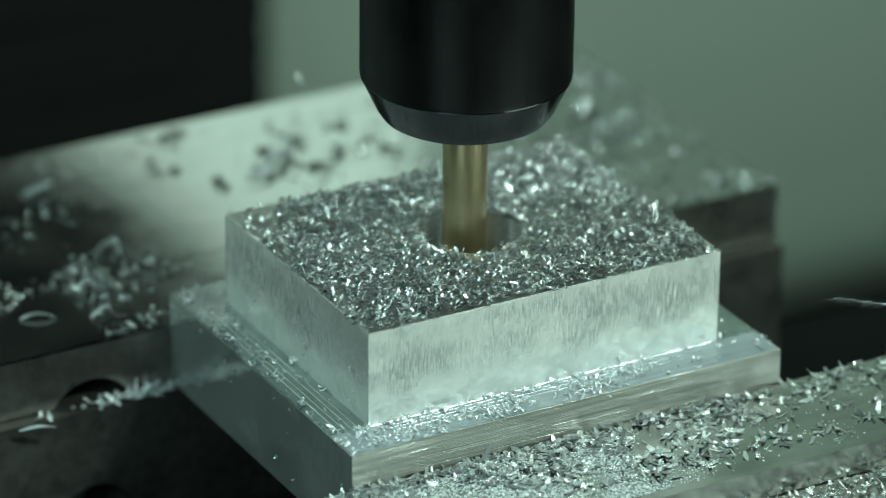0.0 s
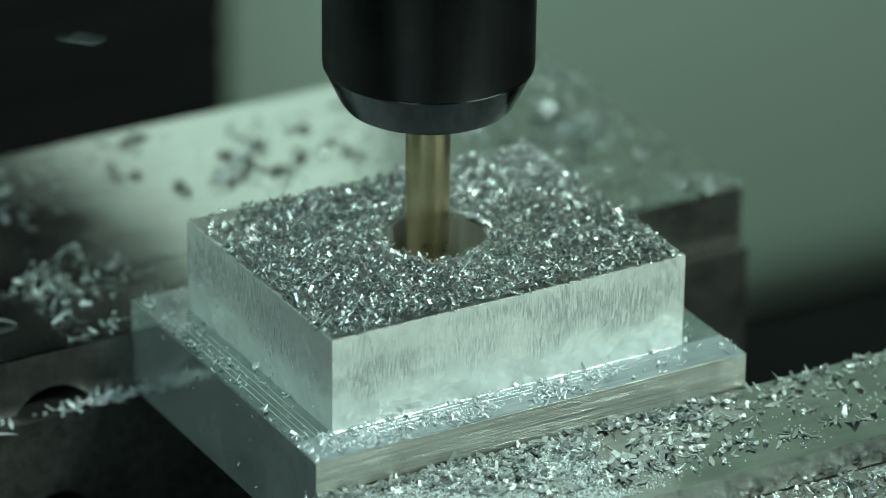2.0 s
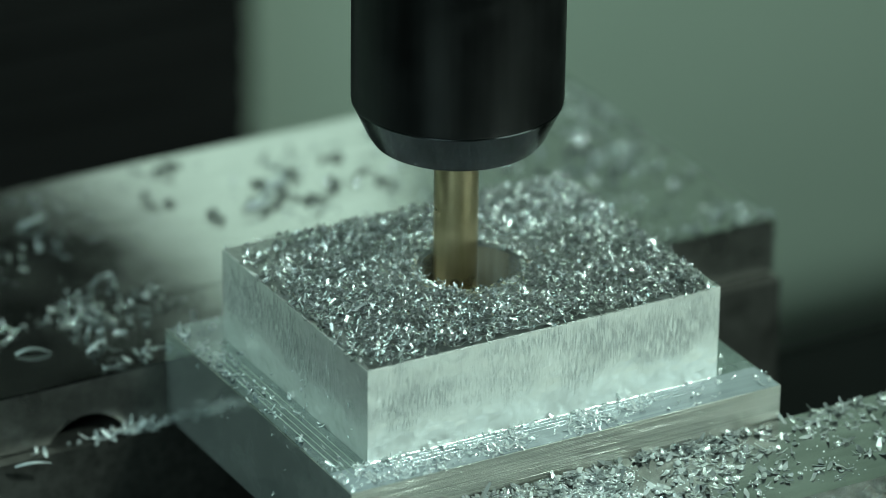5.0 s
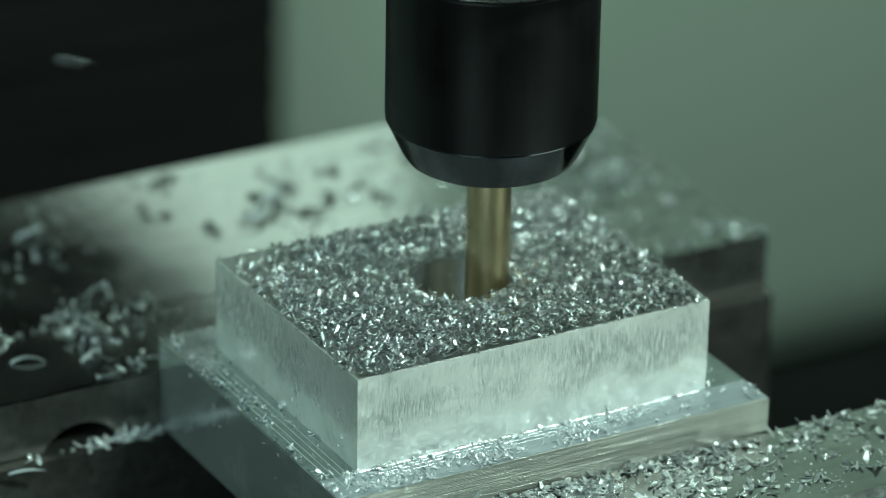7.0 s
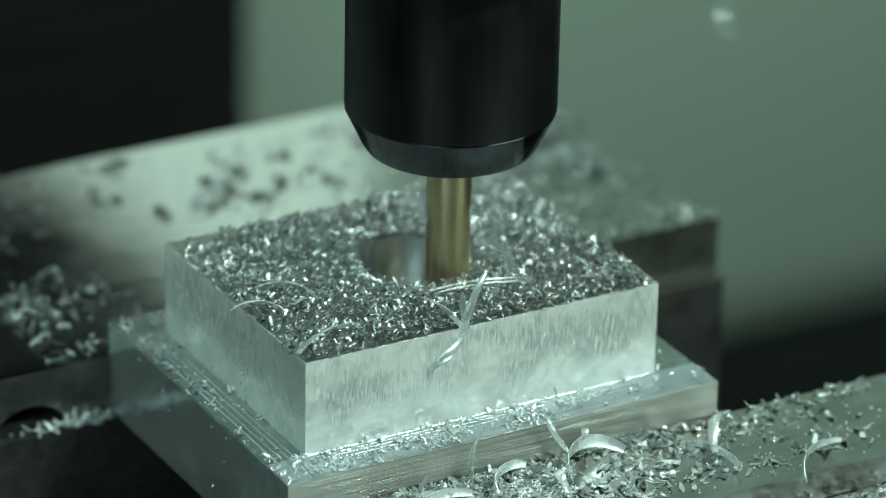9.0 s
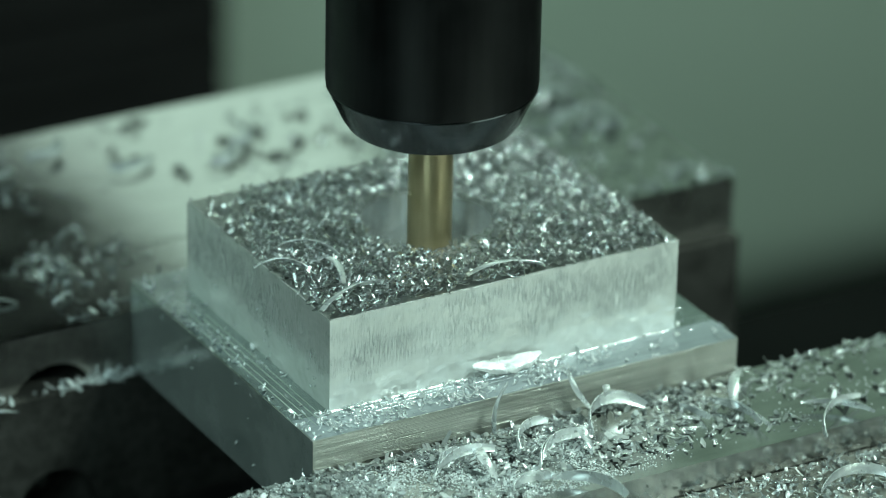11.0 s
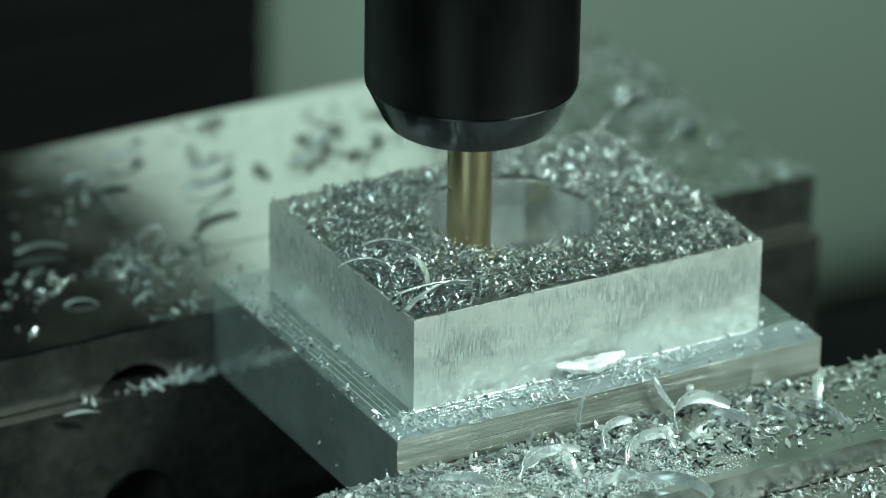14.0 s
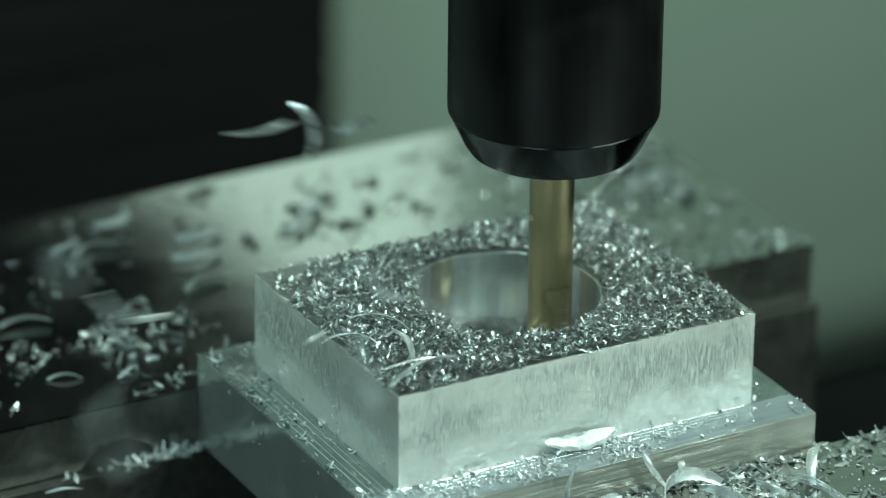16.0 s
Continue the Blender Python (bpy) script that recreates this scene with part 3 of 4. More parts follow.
stuff("joint_chips", flakes("joint_chips", heap(150, -0.07, 0.006, 0.1005, 0.1155, TOPZ, 0.0016, lambda x, y: max(0.05, (0.6 + noise.noise((x * 90, 1.0, 3.0)) - abs(y - 0.108) * 80) * (1.0 if x > -0.028 else 0.4))), (0.0012, 0.0042), (0.0003, 0.0010), (0.3, 2.0), 0.4, M_CHIP, stations=5), "bright chips gathered along the jaw joint")
stuff("step_chips", flakes("step_chips", heap(110, -0.05, -0.006, PY1 - 0.0033, PY1 - 0.0004, LEDGEZ - 0.0003, 0.001, lambda x, y: 0.12 + 0.88 * (x > -0.026)), (0.0012, 0.0058), (0.0005, 0.0014), (0.2, 1.6), 0.4, M_PALECHIP), "bright chips on the jaw step")


def ribbon(radius, sweep, width, twist, flat=0.8, thick=0.00016, n=18):
    """A curled ribbon of metal: an arc that tapers and twists."""
    bm = bmesh.new()
    rings = []
    sag = radius * (1 - math.cos(sweep / 2))
    for i in range(n):
        u = i / (n - 1)
        a = (u - 0.5) * sweep
        c = Vector((radius * math.sin(a), radius * (1 - math.cos(a)) - sag / 2, 0.0012 * math.sin(3.1 * u)))
        out, up = Vector((-math.sin(a), math.cos(a), 0)), Vector((0, 0, 1))
        tw = twist * (u - 0.5) + flat
        wv = out * math.sin(tw) + up * math.cos(tw)
        nv = out * math.cos(tw) - up * math.sin(tw)
        h = 0.5 * width * (0.25 + 0.75 * math.sin(math.pi * min(1, max(0, 0.08 + 0.84 * u))) ** 0.6)
        hollow = nv * 0.30 * h
        rings.append([bm.verts.new(c + wv * sw * h + nv * sn * thick / 2 + hollow * abs(sw)) for sw, sn in ((-1, -1), (0, -1), (1, -1), (1, 1), (0, 1), (-1, 1))])
    for a, b in zip(rings, rings[1:]):
        for k in range(6):
            bm.faces.new((a[k], a[(k + 1) % 6], b[(k + 1) % 6], b[k]))
    bm.faces.new(rings[0][::-1])
    bm.faces.new(rings[-1])
    return bm


def curl(radius, sweep, width, label, group, twist=0.7, flat=0.8):
    ob = part("chip_ribbon", ribbon(radius, sweep, width, twist, flat), M_CURL)
    sharp(ob, 40)
    return tagged(ob, label, "metal chip", group)


# strands that arch from end to end: two ends, sweep, width, seconds when thrown out, seconds when swept off (0: stays)
ON_BLOCK = [
    ((-0.0040, 0.0275, 0.0236), (0.0062, 0.0214, 0.0236), 1.3, 0.0024, 8.0, 0),
    ((0.0068, 0.0350, 0.0238), (0.0154, 0.0236, 0.0236), 1.1, 0.0022, 8.1, 0),
    ((-0.0010, 0.0020, 0.0238), (0.0175, 0.0084, 0.0238), 0.7, 0.0024, 8.3, 0),
    ((0.0121, 0.0253, 0.0238), (0.0093, 0.0110, 0.0238), 0.5, 0.0016, 9.2, 0),
    ((0.0013, 0.0091, 0.0242), (0.0177, 0.0070, 0.0242), 0.35, 0.0014, 12.3, 0),
    ((0.0835, 0.0660, 0.0222), (0.0960, 0.0660, 0.0300), 0.4, 0.0016, 11.9, 0),
    ((0.0700, 0.0575, 0.0240), (0.0745, 0.0540, 0.0242), 2.2, 0.0022, 9.4, 0),
    ((0.0381, 0.0150, 0.0244), (0.0613, 0.0100, 0.0244), 0.25, 0.0010, 7.9, 9.6),
    ((0.0390, 0.0130, 0.0246), (0.0600, 0.0085, 0.0246), 0.20, 0.0008, 8.0, 9.7),
]
ON_BLOCK_EDGE = [
    ((0.0274, -0.0010, 0.0319), (0.0374, -0.0010, 0.0225), 0.6, 0.0018, 8.3, 9.9),
    ((0.0371, -0.0012, 0.0309), (0.0384, -0.0012, 0.0217), 0.3, 0.0020, 8.2, 9.9),
    ((0.0426, -0.0008, 0.0344), (0.0374, -0.0008, 0.0211), 0.9, 0.0019, 8.2, 9.9),
    ((0.0374, -0.0014, 0.0211), (0.0299, -0.0014, 0.0147), 0.5, 0.0021, 8.3, 9.9),
    ((0.0347, 0.0026, 0.0240), (0.0520, -0.0001, 0.0240), 0.7, 0.0022, 10.2, 11.8),
    ((0.0356, -0.0025, 0.0240), (0.0490, -0.0051, 0.0225), 1.0, 0.0021, 11.8, 12.2),
]
# strands on the jaw
ON_JAW = [
    ((0.0360, -0.0135, 0.0050), (0.0330, -0.0135, -0.0068), 0.7, 0.0023, 7.7, 0),
    ((0.0507, -0.0140, 0.0051), (0.0573, -0.0140, -0.0068), 0.5, 0.0013, 7.8, 0),
    ((0.0510, -0.0245, -0.0062), (0.0684, -0.0182, -0.0062), 2.4, 0.0030, 7.7, 0),
    ((0.0631, -0.0175, -0.0062), (0.0682, -0.0273, -0.0062), 0.9, 0.0026, 12.9, 0),
    ((0.0983, -0.0134, -0.0062), (0.0852, -0.0283, -0.0062), 1.3, 0.0024, 7.8, 0),
    ((0.0825, -0.0219, -0.0062), (0.0860, -0.0373, -0.0062), 1.0, 0.0018, 8, 0),
    ((0.0130, -0.0238, -0.0062), (0.0246, -0.0200, -0.0062), 1.8, 0.0024, 8.2, 0),
    ((0.0254, -0.0188, -0.0062), (0.0231, -0.0318, -0.0062), 1.4, 0.0022, 9.3, 0),
]
ON_JAW_TOO = [
    ((0.0333, -0.0235, -0.0062), (0.0457, -0.0131, -0.0062), 1.2, 0.0022, 8.1, 0),
    ((0.0351, -0.0300, -0.0062), (0.0515, -0.0242, -0.0062), 1.6, 0.0024, 9, 0),
    ((0.0500, -0.0205, -0.0062), (0.0480, -0.0293, -0.0062), 1.8, 0.0020, 8.4, 0),
    ((0.0627, -0.0090, -0.0042), (0.0610, -0.0139, -0.0042), 0.8, 0.0016, 8.3, 0),
    ((-0.0032, -0.0179, -0.0062), (0.0050, -0.0255, -0.0062), 1.2, 0.0024, 11.2, 0),
    ((0.0107, -0.0265, -0.0062), (0.0293, -0.0202, -0.0062), 1.3, 0.0024, 8.3, 0),
    ((0.0335, -0.0238, -0.0062), (0.0459, -0.0144, -0.0062), 1.6, 0.0022, 8.5, 0),
    ((0.0338, -0.0316, -0.0062), (0.0489, -0.0235, -0.0062), 1.5, 0.0024, 9.5, 0),
]
ON_JAW_LATER = [
    ((0.0235, -0.0374, -0.0062), (0.0341, -0.0368, -0.0062), 1.5, 0.0026, 9.8, 0),
    ((0.0334, -0.0370, -0.0062), (0.0435, -0.0511, -0.0062), 1.3, 0.0028, 8.9, 0),
    ((0.0884, -0.0573, -0.0135), (0.1065, -0.0600, -0.0135), 1.8, 0.0026, 8.7, 0),
    ((0.0948, -0.0491, -0.0062), (0.1128, -0.0358, -0.0062), 1.3, 0.0018, 8.6, 0),
    ((0.0992, -0.0326, -0.0062), (0.1113, -0.0437, -0.0062), 0.9, 0.0013, 9.1, 0),
    ((0.0826, -0.0234, -0.0062), (0.0874, -0.0383, -0.0062), 0.7, 0.0014, 9.4, 0),
    ((0.0754, -0.0209, -0.0062), (0.0779, -0.0296, -0.0062), 0.5, 0.0018, 10.1, 0),
]
# ribbons lying flat: x, y, z, three turns, radius, sweep, width, seconds when thrown out (0: there from the start)
ON_BACK_JAW = [
    (0.0091, 0.1640, -0.0055, 15, 0, 30, 0.007, 2.1, 0.0026, 9.0),
    (0.0250, 0.1505, -0.0060, 12, 0, 10, 0.010, 1.4, 0.0024, 10.0),
    (0.0200, 0.1404, -0.0060, 12, 0, 5, 0.010, 1.4, 0.0024, 11.8),
    (0.0150, 0.1210, -0.0060, 15, 0, 200, 0.010, 1.5, 0.0024, 11.9),
    (-0.0013, 0.1500, -0.0060, 15, 0, 190, 0.007, 2.0, 0.0024, 12.1),
    (0.1400, 0.1370, -0.0050, 30, 0, 170, 0.009, 1.8, 0.0028, 8.3),
    (0.1400, 0.1170, -0.0050, 30, 0, 60, 0.006, 2.4, 0.0024, 8.4),
    (-0.0321, 0.1200, -0.0060, 12, 0, 170, 0.010, 1.3, 0.0024, 8.3),
]
FROM_THE_START = [
    (0.0461, 0.1419, -0.0060, 15, 0, 40, 0.006, 2.0, 0.0024, 0),
    (0.0560, 0.1512, -0.0060, 12, 0, 60, 0.006, 2.6, 0.0022, 0),
    (0.1355, 0.1372, -0.0050, 35, 0, 150, 0.005, 2.4, 0.0026, 0),
    (-0.0363, 0.0885, -0.0072, 4, 0, 160, 0.016, 0.5, 0.0012, 0),
    (-0.0226, 0.0942, -0.0072, 4, 0, 30, 0.012, 0.6, 0.0011, 0),
    (-0.0063, 0.1584, -0.0065, 12, 0, 20, 0.007, 1.3, 0.0016, 0),
    (-0.0440, 0.0755, -0.0215, 8, 0, -15, 0.014, 0.6, 0.0010, 0),
]
ribbons = []
for rows in (ON_BACK_JAW, FROM_THE_START):
    for x, y, z, rx, ry, rz, radius, sweep, width, thrown in rows:
        ob = curl(radius, sweep, width, "thin curled aluminium ribbon lying on the back jaw", "curled chips at rest", flat=1.5)
        ob.data.materials[0] = M_REARCHIP
        m = pose(x, y, z, rx, ry, rz) @ pose(0, radius * (0.5 - 0.5 * math.cos(sweep / 2) - 0.4), 0)
        ob.matrix_world = m
        ribbons.append((ob, m, thrown, 0))


def strand(a, b, sweep, width, label, flat, lean):
    """A narrow curled ribbon that arches from one end to the other, leaning over by some degrees; returns it and its pose."""
    a, b = Vector(a), Vector(b)
    radius = (b - a).length / (2 * math.sin(sweep / 2))
    x = (b - a).normalized()
    side = Vector((0, 0, 1)).cross(x).normalized()
    if side.y < 0:
        side = -side
    rise = (Vector((0, 0, 1)) - x * x.z).normalized()
    y = -(rise * math.cos(radians(lean)) + side * math.sin(radians(lean)))
    z = x.cross(y)
    origin = (a + b) / 2 - y * radius * (1 - math.cos(sweep / 2)) / 2
    ob = curl(radius, sweep, width, label, "curled chips at rest", flat=flat)
    return ob, Matrix.Translation(origin) @ Matrix((x, y, z)).transposed().to_4x4()


for rows, label, flat, lean in (
    (ON_BLOCK, "narrow shiny aluminium strand lying across the milled block", 0.35, 15),
    (ON_BLOCK_EDGE, "narrow shiny aluminium strand caught on the block's edge", 0.35, 0),
    (ON_JAW, "curled bright aluminium ribbon among chips on the vise jaw", 0.65, 52),
    (ON_JAW_TOO, "curled bright aluminium ribbon among chips on the vise jaw", 0.65, 52),
    (ON_JAW_LATER, "curled bright aluminium ribbon among chips on the vise jaw", 0.65, 52),
):
    for a, b, sweep, width, thrown, leaves in rows:
        ob, m = strand(a, b, sweep, width, label, flat, lean)
        ob.matrix_world = m
        ribbons.append((ob, m, thrown, leaves))



def bent_flake(length, depth, thick=0.00015, n=20, k=6):
    """A torn crescent of metal, hollow across and raised at its ends."""
    bm = bmesh.new()
    grid = {}
    for s in (0, 1):
        for i in range(n + 1):
            for j in range(k + 1):
                u, v = i / n - 0.5, j / k - 0.5
                full = max(0.08, 1 - (2 * u) ** 2) ** 0.5 * (1 + 0.35 * noise.noise((u * 9, 2.0 * v, 5.0)))
                z = 0.0002 * noise.noise((u * 5, v * 3, 2.0)) + 0.0004 * (2 * v) ** 2 * full + s * thick
                grid[s, i, j] = bm.verts.new((u * length, v * depth * full + 0.0012 * (2 * u) ** 2, z))
    for i in range(n):
        for j in range(k):
            for s in (0, 1):
                q = [grid[s, i, j], grid[s, i + 1, j], grid[s, i + 1, j + 1], grid[s, i, j + 1]]
                bm.faces.new(q if s else q[::-1])
    for i in range(n):
        for j in (0, k):
            bm.faces.new((grid[0, i, j], grid[0, i + 1, j], grid[1, i + 1, j], grid[1, i, j]))
    for j in range(k):
        for i in (0, n):
            bm.faces.new((grid[0, i, j], grid[0, i, j + 1], grid[1, i, j + 1], grid[1, i, j]))
    return bm


# besides a chip, this pale tilted flake imitates glare on the block's face
flake = tagged(sharp(part("chip_flake", bent_flake(0.0175, 0.0038), M_CURL), 50), "bright hollow aluminium chip doubling for the glare on the block's foot", "metal chip")
flake.matrix_world = pose(0.0432, -0.0018, 0.0021, 52, 3, 1)
ribbons.append((flake, flake.matrix_world.copy(), 10.3, 0))

# ribbons in the air: seconds, the place that each one passes then, turn, length, sweep, width
FIRST_BURST = [
    (7.5, 0.0122, 0.0800, 0.0632, 2, 0.0203, 1.08, 0.0013),
    (7.5, -0.1082, -0.1200, 0.1485, 37, 0.0246, 0.36, 0.0018),
    (7.5, -0.0634, 0.0500, 0.0916, 0, 0.0035, 0.60, 0.0015),
    (7.5, -0.1270, -0.1500, 0.1063, 52, 0.0163, 0.48, 0.0018),
    (7.5, -0.1343, -0.1500, 0.1191, 49, 0.0194, 0.60, 0.0024),
    (7.5, -0.1498, -0.1500, 0.1207, 86, 0.0144, 0.60, 0.0029),
    (7.5, 0.0297, 0.0100, 0.0396, 295, 0.0178, 1.68, 0.0013),
    (7.5, 0.0406, 0.0100, 0.0340, 75, 0.0144, 1.08, 0.0013),
    (7.5, 0.0158, 0.0000, 0.0297, 48, 0.0165, 0.96, 0.0013),
    (7.5, 0.0281, 0.0000, 0.0297, 270, 0.0072, 0.60, 0.0013),
    (7.5, 0.0130, 0.0300, 0.0371, 183, 0.0125, 1.80, 0.0028),
    (7.5, 0.0405, 0.0300, 0.0431, 188, 0.0106, 2.16, 0.0024),
]
SECOND_BURST = [
    (8, 0.1049, 0.0300, 0.0516, 195, 0.0175, 1.92, 0.0013),
    (8, 0.0846, 0.0500, 0.0351, 145, 0.0107, 1.20, 0.0015),
    (8, 0.1407, 0.0600, 0.0150, 8, 0.0155, 1.08, 0.0026),
    (8, 0.0549, -0.0800, 0.0472, 117, 0.0200, 0.72, 0.0026),
    (8, 0.0736, -0.0300, 0.0126, 111, 0.0169, 0.48, 0.0016),
    (8, 0.0272, -0.0300, 0.0317, 117, 0.0106, 0.72, 0.0014),
    (8, 0.1374, 0.0400, -0.0093, 149, 0.0210, 0.36, 0.0008),
    (8, -0.0108, -0.0600, 0.0261, 274, 0.0091, 0.72, 0.0012),
    (8, 0.0229, -0.0200, 0.0393, 268, 0.0106, 0.48, 0.0007),
    (8, 0.0248, -0.0400, 0.0185, 279, 0.0120, 0.72, 0.0015),
]
AFTER_IT = [
    (8.5, 0.0894, 0.0500, 0.0583, 357, 0.0127, 1.08, 0.0011),
    (8.5, 0.1709, 0.0800, 0.0317, 137, 0.0115, 0.96, 0.0022),
    (8.5, 0.1855, 0.0800, 0.0334, 292, 0.0125, 1.68, 0.0018),
    (8.5, 0.1247, 0.0400, 0.0005, 153, 0.0203, 0.60, 0.0008),
    (8.5, -0.0201, 0.0800, 0.0506, 38, 0.0152, 0.48, 0.0012),
    (8.5, 0.1991, 0.1000, -0.0016, 157, 0.0094, 0.72, 0.0028),
    (8.5, 0.0980, -0.0300, 0.0126, 300, 0.0085, 0.36, 0.0011),
    (11.5, -0.0129, 0.0800, 0.0653, 146, 0.0083, 0.48, 0.0012),
    (11.5, -0.0321, 0.0500, 0.0757, 318, 0.0169, 0.30, 0.0006),
    (11.5, 0.0188, 0.0800, 0.0524, 308, 0.0184, 1.08, 0.0015),
    (11.5, 0.0117, 0.1000, 0.0493, 141, 0.0093, 0.72, 0.0022),
    (11.5, 0.0265, 0.0600, 0.0256, 124, 0.0106, 1.92, 0.0013),
]
AFTER_IT_TOO = [
    (11.5, 0.0317, 0.0300, 0.0232, 320, 0.0098, 0.72, 0.0025),
    (11.5, -0.0077, 0.0800, 0.0500, 302, 0.0059, 0.36, 0.0008),
]
THIRD_BURST = [
    (12, -0.0191, 0.0600, 0.0578, 12, 0.0220, 1.08, 0.0013),
    (12, -0.0152, 0.1000, 0.0588, 156, 0.0130, 1.20, 0.0025),
    (12, 0.0034, 0.1000, 0.0429, 335, 0.0139, 1.92, 0.0017),
    (12, 0.0244, 0.1000, 0.0505, 157, 0.0132, 2.64, 0.0015),
    (12, 0.0275, 0.1000, 0.0405, 328, 0.0102, 2.16, 0.0015),
    (12, 0.0108, 0.0900, 0.0391, 328, 0.0130, 1.44, 0.0013),
    (12, -0.1745, -0.2500, 0.1744, 286, 0.0136, 0.96, 0.0025),
    (12, -0.0065, 0.0300, 0.0333, 201, 0.0141, 1.08, 0.0011),
    (12, 0.0120, 0.0300, 0.0305, 11, 0.0199, 0.60, 0.0021),
    (12, -0.0208, 0.1000, 0.0532, 326, 0.0140, 0.96, 0.0020),
]
FOURTH_BURST = [
    (12.5, 0.0952, 0.0500, 0.0506, 104, 0.0202, 1.44, 0.0013),
    (12.5, 0.1081, 0.0800, 0.0220, 186, 0.0151, 1.80, 0.0026),
    (12.5, 0.0148, -0.0500, 0.1125, 139, 0.0124, 0.60, 0.0016),
    (12.5, 0.0793, 0.0700, 0.0160, 321, 0.0112, 2.16, 0.0013),
    (12.5, -0.1891, -0.3000, 0.2409, 322, 0.0116, 0.72, 0.0025),
    (12.5, 0.1218, 0.0800, 0.0267, 339, 0.0058, 0.96, 0.0021),
    (12.5, 0.0874, 0.0620, 0.0255, 40, 0.0135, 0.30, 0.0008),
]
FIFTH_BURST = [
    (13, -0.0810, 0.0200, 0.0504, 343, 0.0136, 1.08, 0.0016),
    (13, -0.0846, 0.0200, 0.0382, 6, 0.0066, 0.30, 0.0012),
    (13, 0.1063, 0.0800, 0.0227, 183, 0.0154, 1.92, 0.0021),
    (13, 0.1399, 0.1000, 0.0223, 214, 0.0101, 0.96, 0.0036),
    (13, 0.1617, 0.0800, 0.0138, 16, 0.0097, 0.72, 0.0014),
    (13, 0.0973, 0.0500, 0.0218, 5, 0.0114, 1.08, 0.0007),
    (13, 0.0702, -0.0300, 0.0436, 63, 0.0111, 1.20, 0.0031),
    (13, 0.0693, -0.0500, 0.0465, 231, 0.0086, 1.92, 0.0019),
    (13, 0.0755, 0.0650, 0.0205, 315, 0.0085, 1.92, 0.0012),
    (13.5, 0.1128, 0.0800, 0.0331, 186, 0.0137, 1.80, 0.0023),
    (13.5, 0.1267, 0.0800, 0.0217, 323, 0.0068, 0.72, 0.0014),
]
SIXTH_BURST = [
    (14.5, 0.0129, 0.1000, 0.0458, 136, 0.0196, 1.08, 0.0017),
    (14.5, 0.0047, 0.1000, 0.0473, 18, 0.0086, 1.20, 0.0012),
    (14.5, 0.0140, 0.0900, 0.0410, 304, 0.0190, 0.84, 0.0014),
    (15, -0.0375, 0.0600, 0.0684, 324, 0.0308, 1.20, 0.0016),
    (15, -0.0193, 0.0600, 0.0633, 324, 0.0313, 0.96, 0.0018),
    (15, -0.0068, 0.1000, 0.0601, 151, 0.0280, 0.60, 0.0025),
    (15, 0.0187, 0.0800, 0.0455, 317, 0.0056, 0.60, 0.0010),
    (15, -0.0370, 0.0600, 0.0437, 208, 0.0211, 1.44, 0.0024),
    (15, 0.0220, 0.0500, 0.0194, 19, 0.0132, 1.08, 0.0017),
    (15, 0.0274, 0.0100, 0.0317, 306, 0.0128, 0.96, 0.0016),
    (15, 0.0658, 0.0200, 0.0238, 216, 0.0104, 1.44, 0.0011),
    (15, 0.0240, 0.0300, 0.0295, 231, 0.0143, 1.68, 0.0029),
]
LAST_BURST = [
    (15.5, 0.0481, 0.0800, 0.0464, 278, 0.0091, 0.36, 0.0008),
    (15.5, 0.0140, 0.0040, 0.0246, 5, 0.0228, 1.56, 0.0012),
    (15.5, -0.0135, 0.1000, 0.0378, 276, 0.0128, 0.48, 0.0017),
    (15.5, 0.0033, 0.1000, 0.0406, 100, 0.0144, 0.48, 0.0020),
    (15.5, -0.0217, 0.1000, 0.0422, 41, 0.0118, 0.72, 0.0017),
    (15.5, 0.0311, 0.0700, 0.0270, 159, 0.0091, 0.84, 0.0017),
    (15.5, 0.0217, 0.0500, 0.0258, 158, 0.0068, 0.72, 0.0016),
]
AT_THE_END = [
    (16, 0.0079, 0.0800, 0.0499, 14, 0.0156, 0.60, 0.0013),
    (16, 0.0197, 0.0800, 0.0479, 108, 0.0146, 1.92, 0.0018),
    (16, 0.0310, 0.0800, 0.0463, 20, 0.0096, 0.84, 0.0020),
    (16, -0.0960, -0.0500, 0.0921, 286, 0.0097, 0.60, 0.0016),
    (16, -0.0912, -0.0600, 0.0627, 295, 0.0177, 1.56, 0.0025),
    (16, -0.0608, -0.1000, 0.0861, 291, 0.0133, 0.96, 0.0023),
    (16, 0.0059, 0.0200, 0.0387, 318, 0.0151, 1.44, 0.0013),
    (16, -0.0146, 0.0100, 0.0344, 34, 0.0042, 0.36, 0.0011),
    (16, -0.0385, 0.0500, 0.0291, 342, 0.0165, 1.44, 0.0019),
]
# thrown while nothing else happens: small specks early on, ribbons later
SPECKS = [
    (0, 0.0309, 0.0893, 0.0392),
    (0, 0.1051, -0.0277, 0.0174),
    (1.5, -0.0052, 0.1111, 0.0297),
    (1.5, 0.0898, -0.0050, 0.0326),
    (1.5, 0.1106, 0.0548, 0.0467),
    (2, -0.0083, 0.1019, 0.0537),
    (3, -0.0107, 0.1142, 0.0412),
    (3, 0.1089, -0.0296, 0.0198),
    (3.5, 0.0014, 0.1104, 0.0477),
    (3.5, 0.0236, 0.1211, 0.0437),
    (3.5, -0.0048, 0.1069, 0.0350),
    (4, 0.1136, -0.0257, 0.0180),
    (7, -0.0111, 0.1174, 0.0527),
]
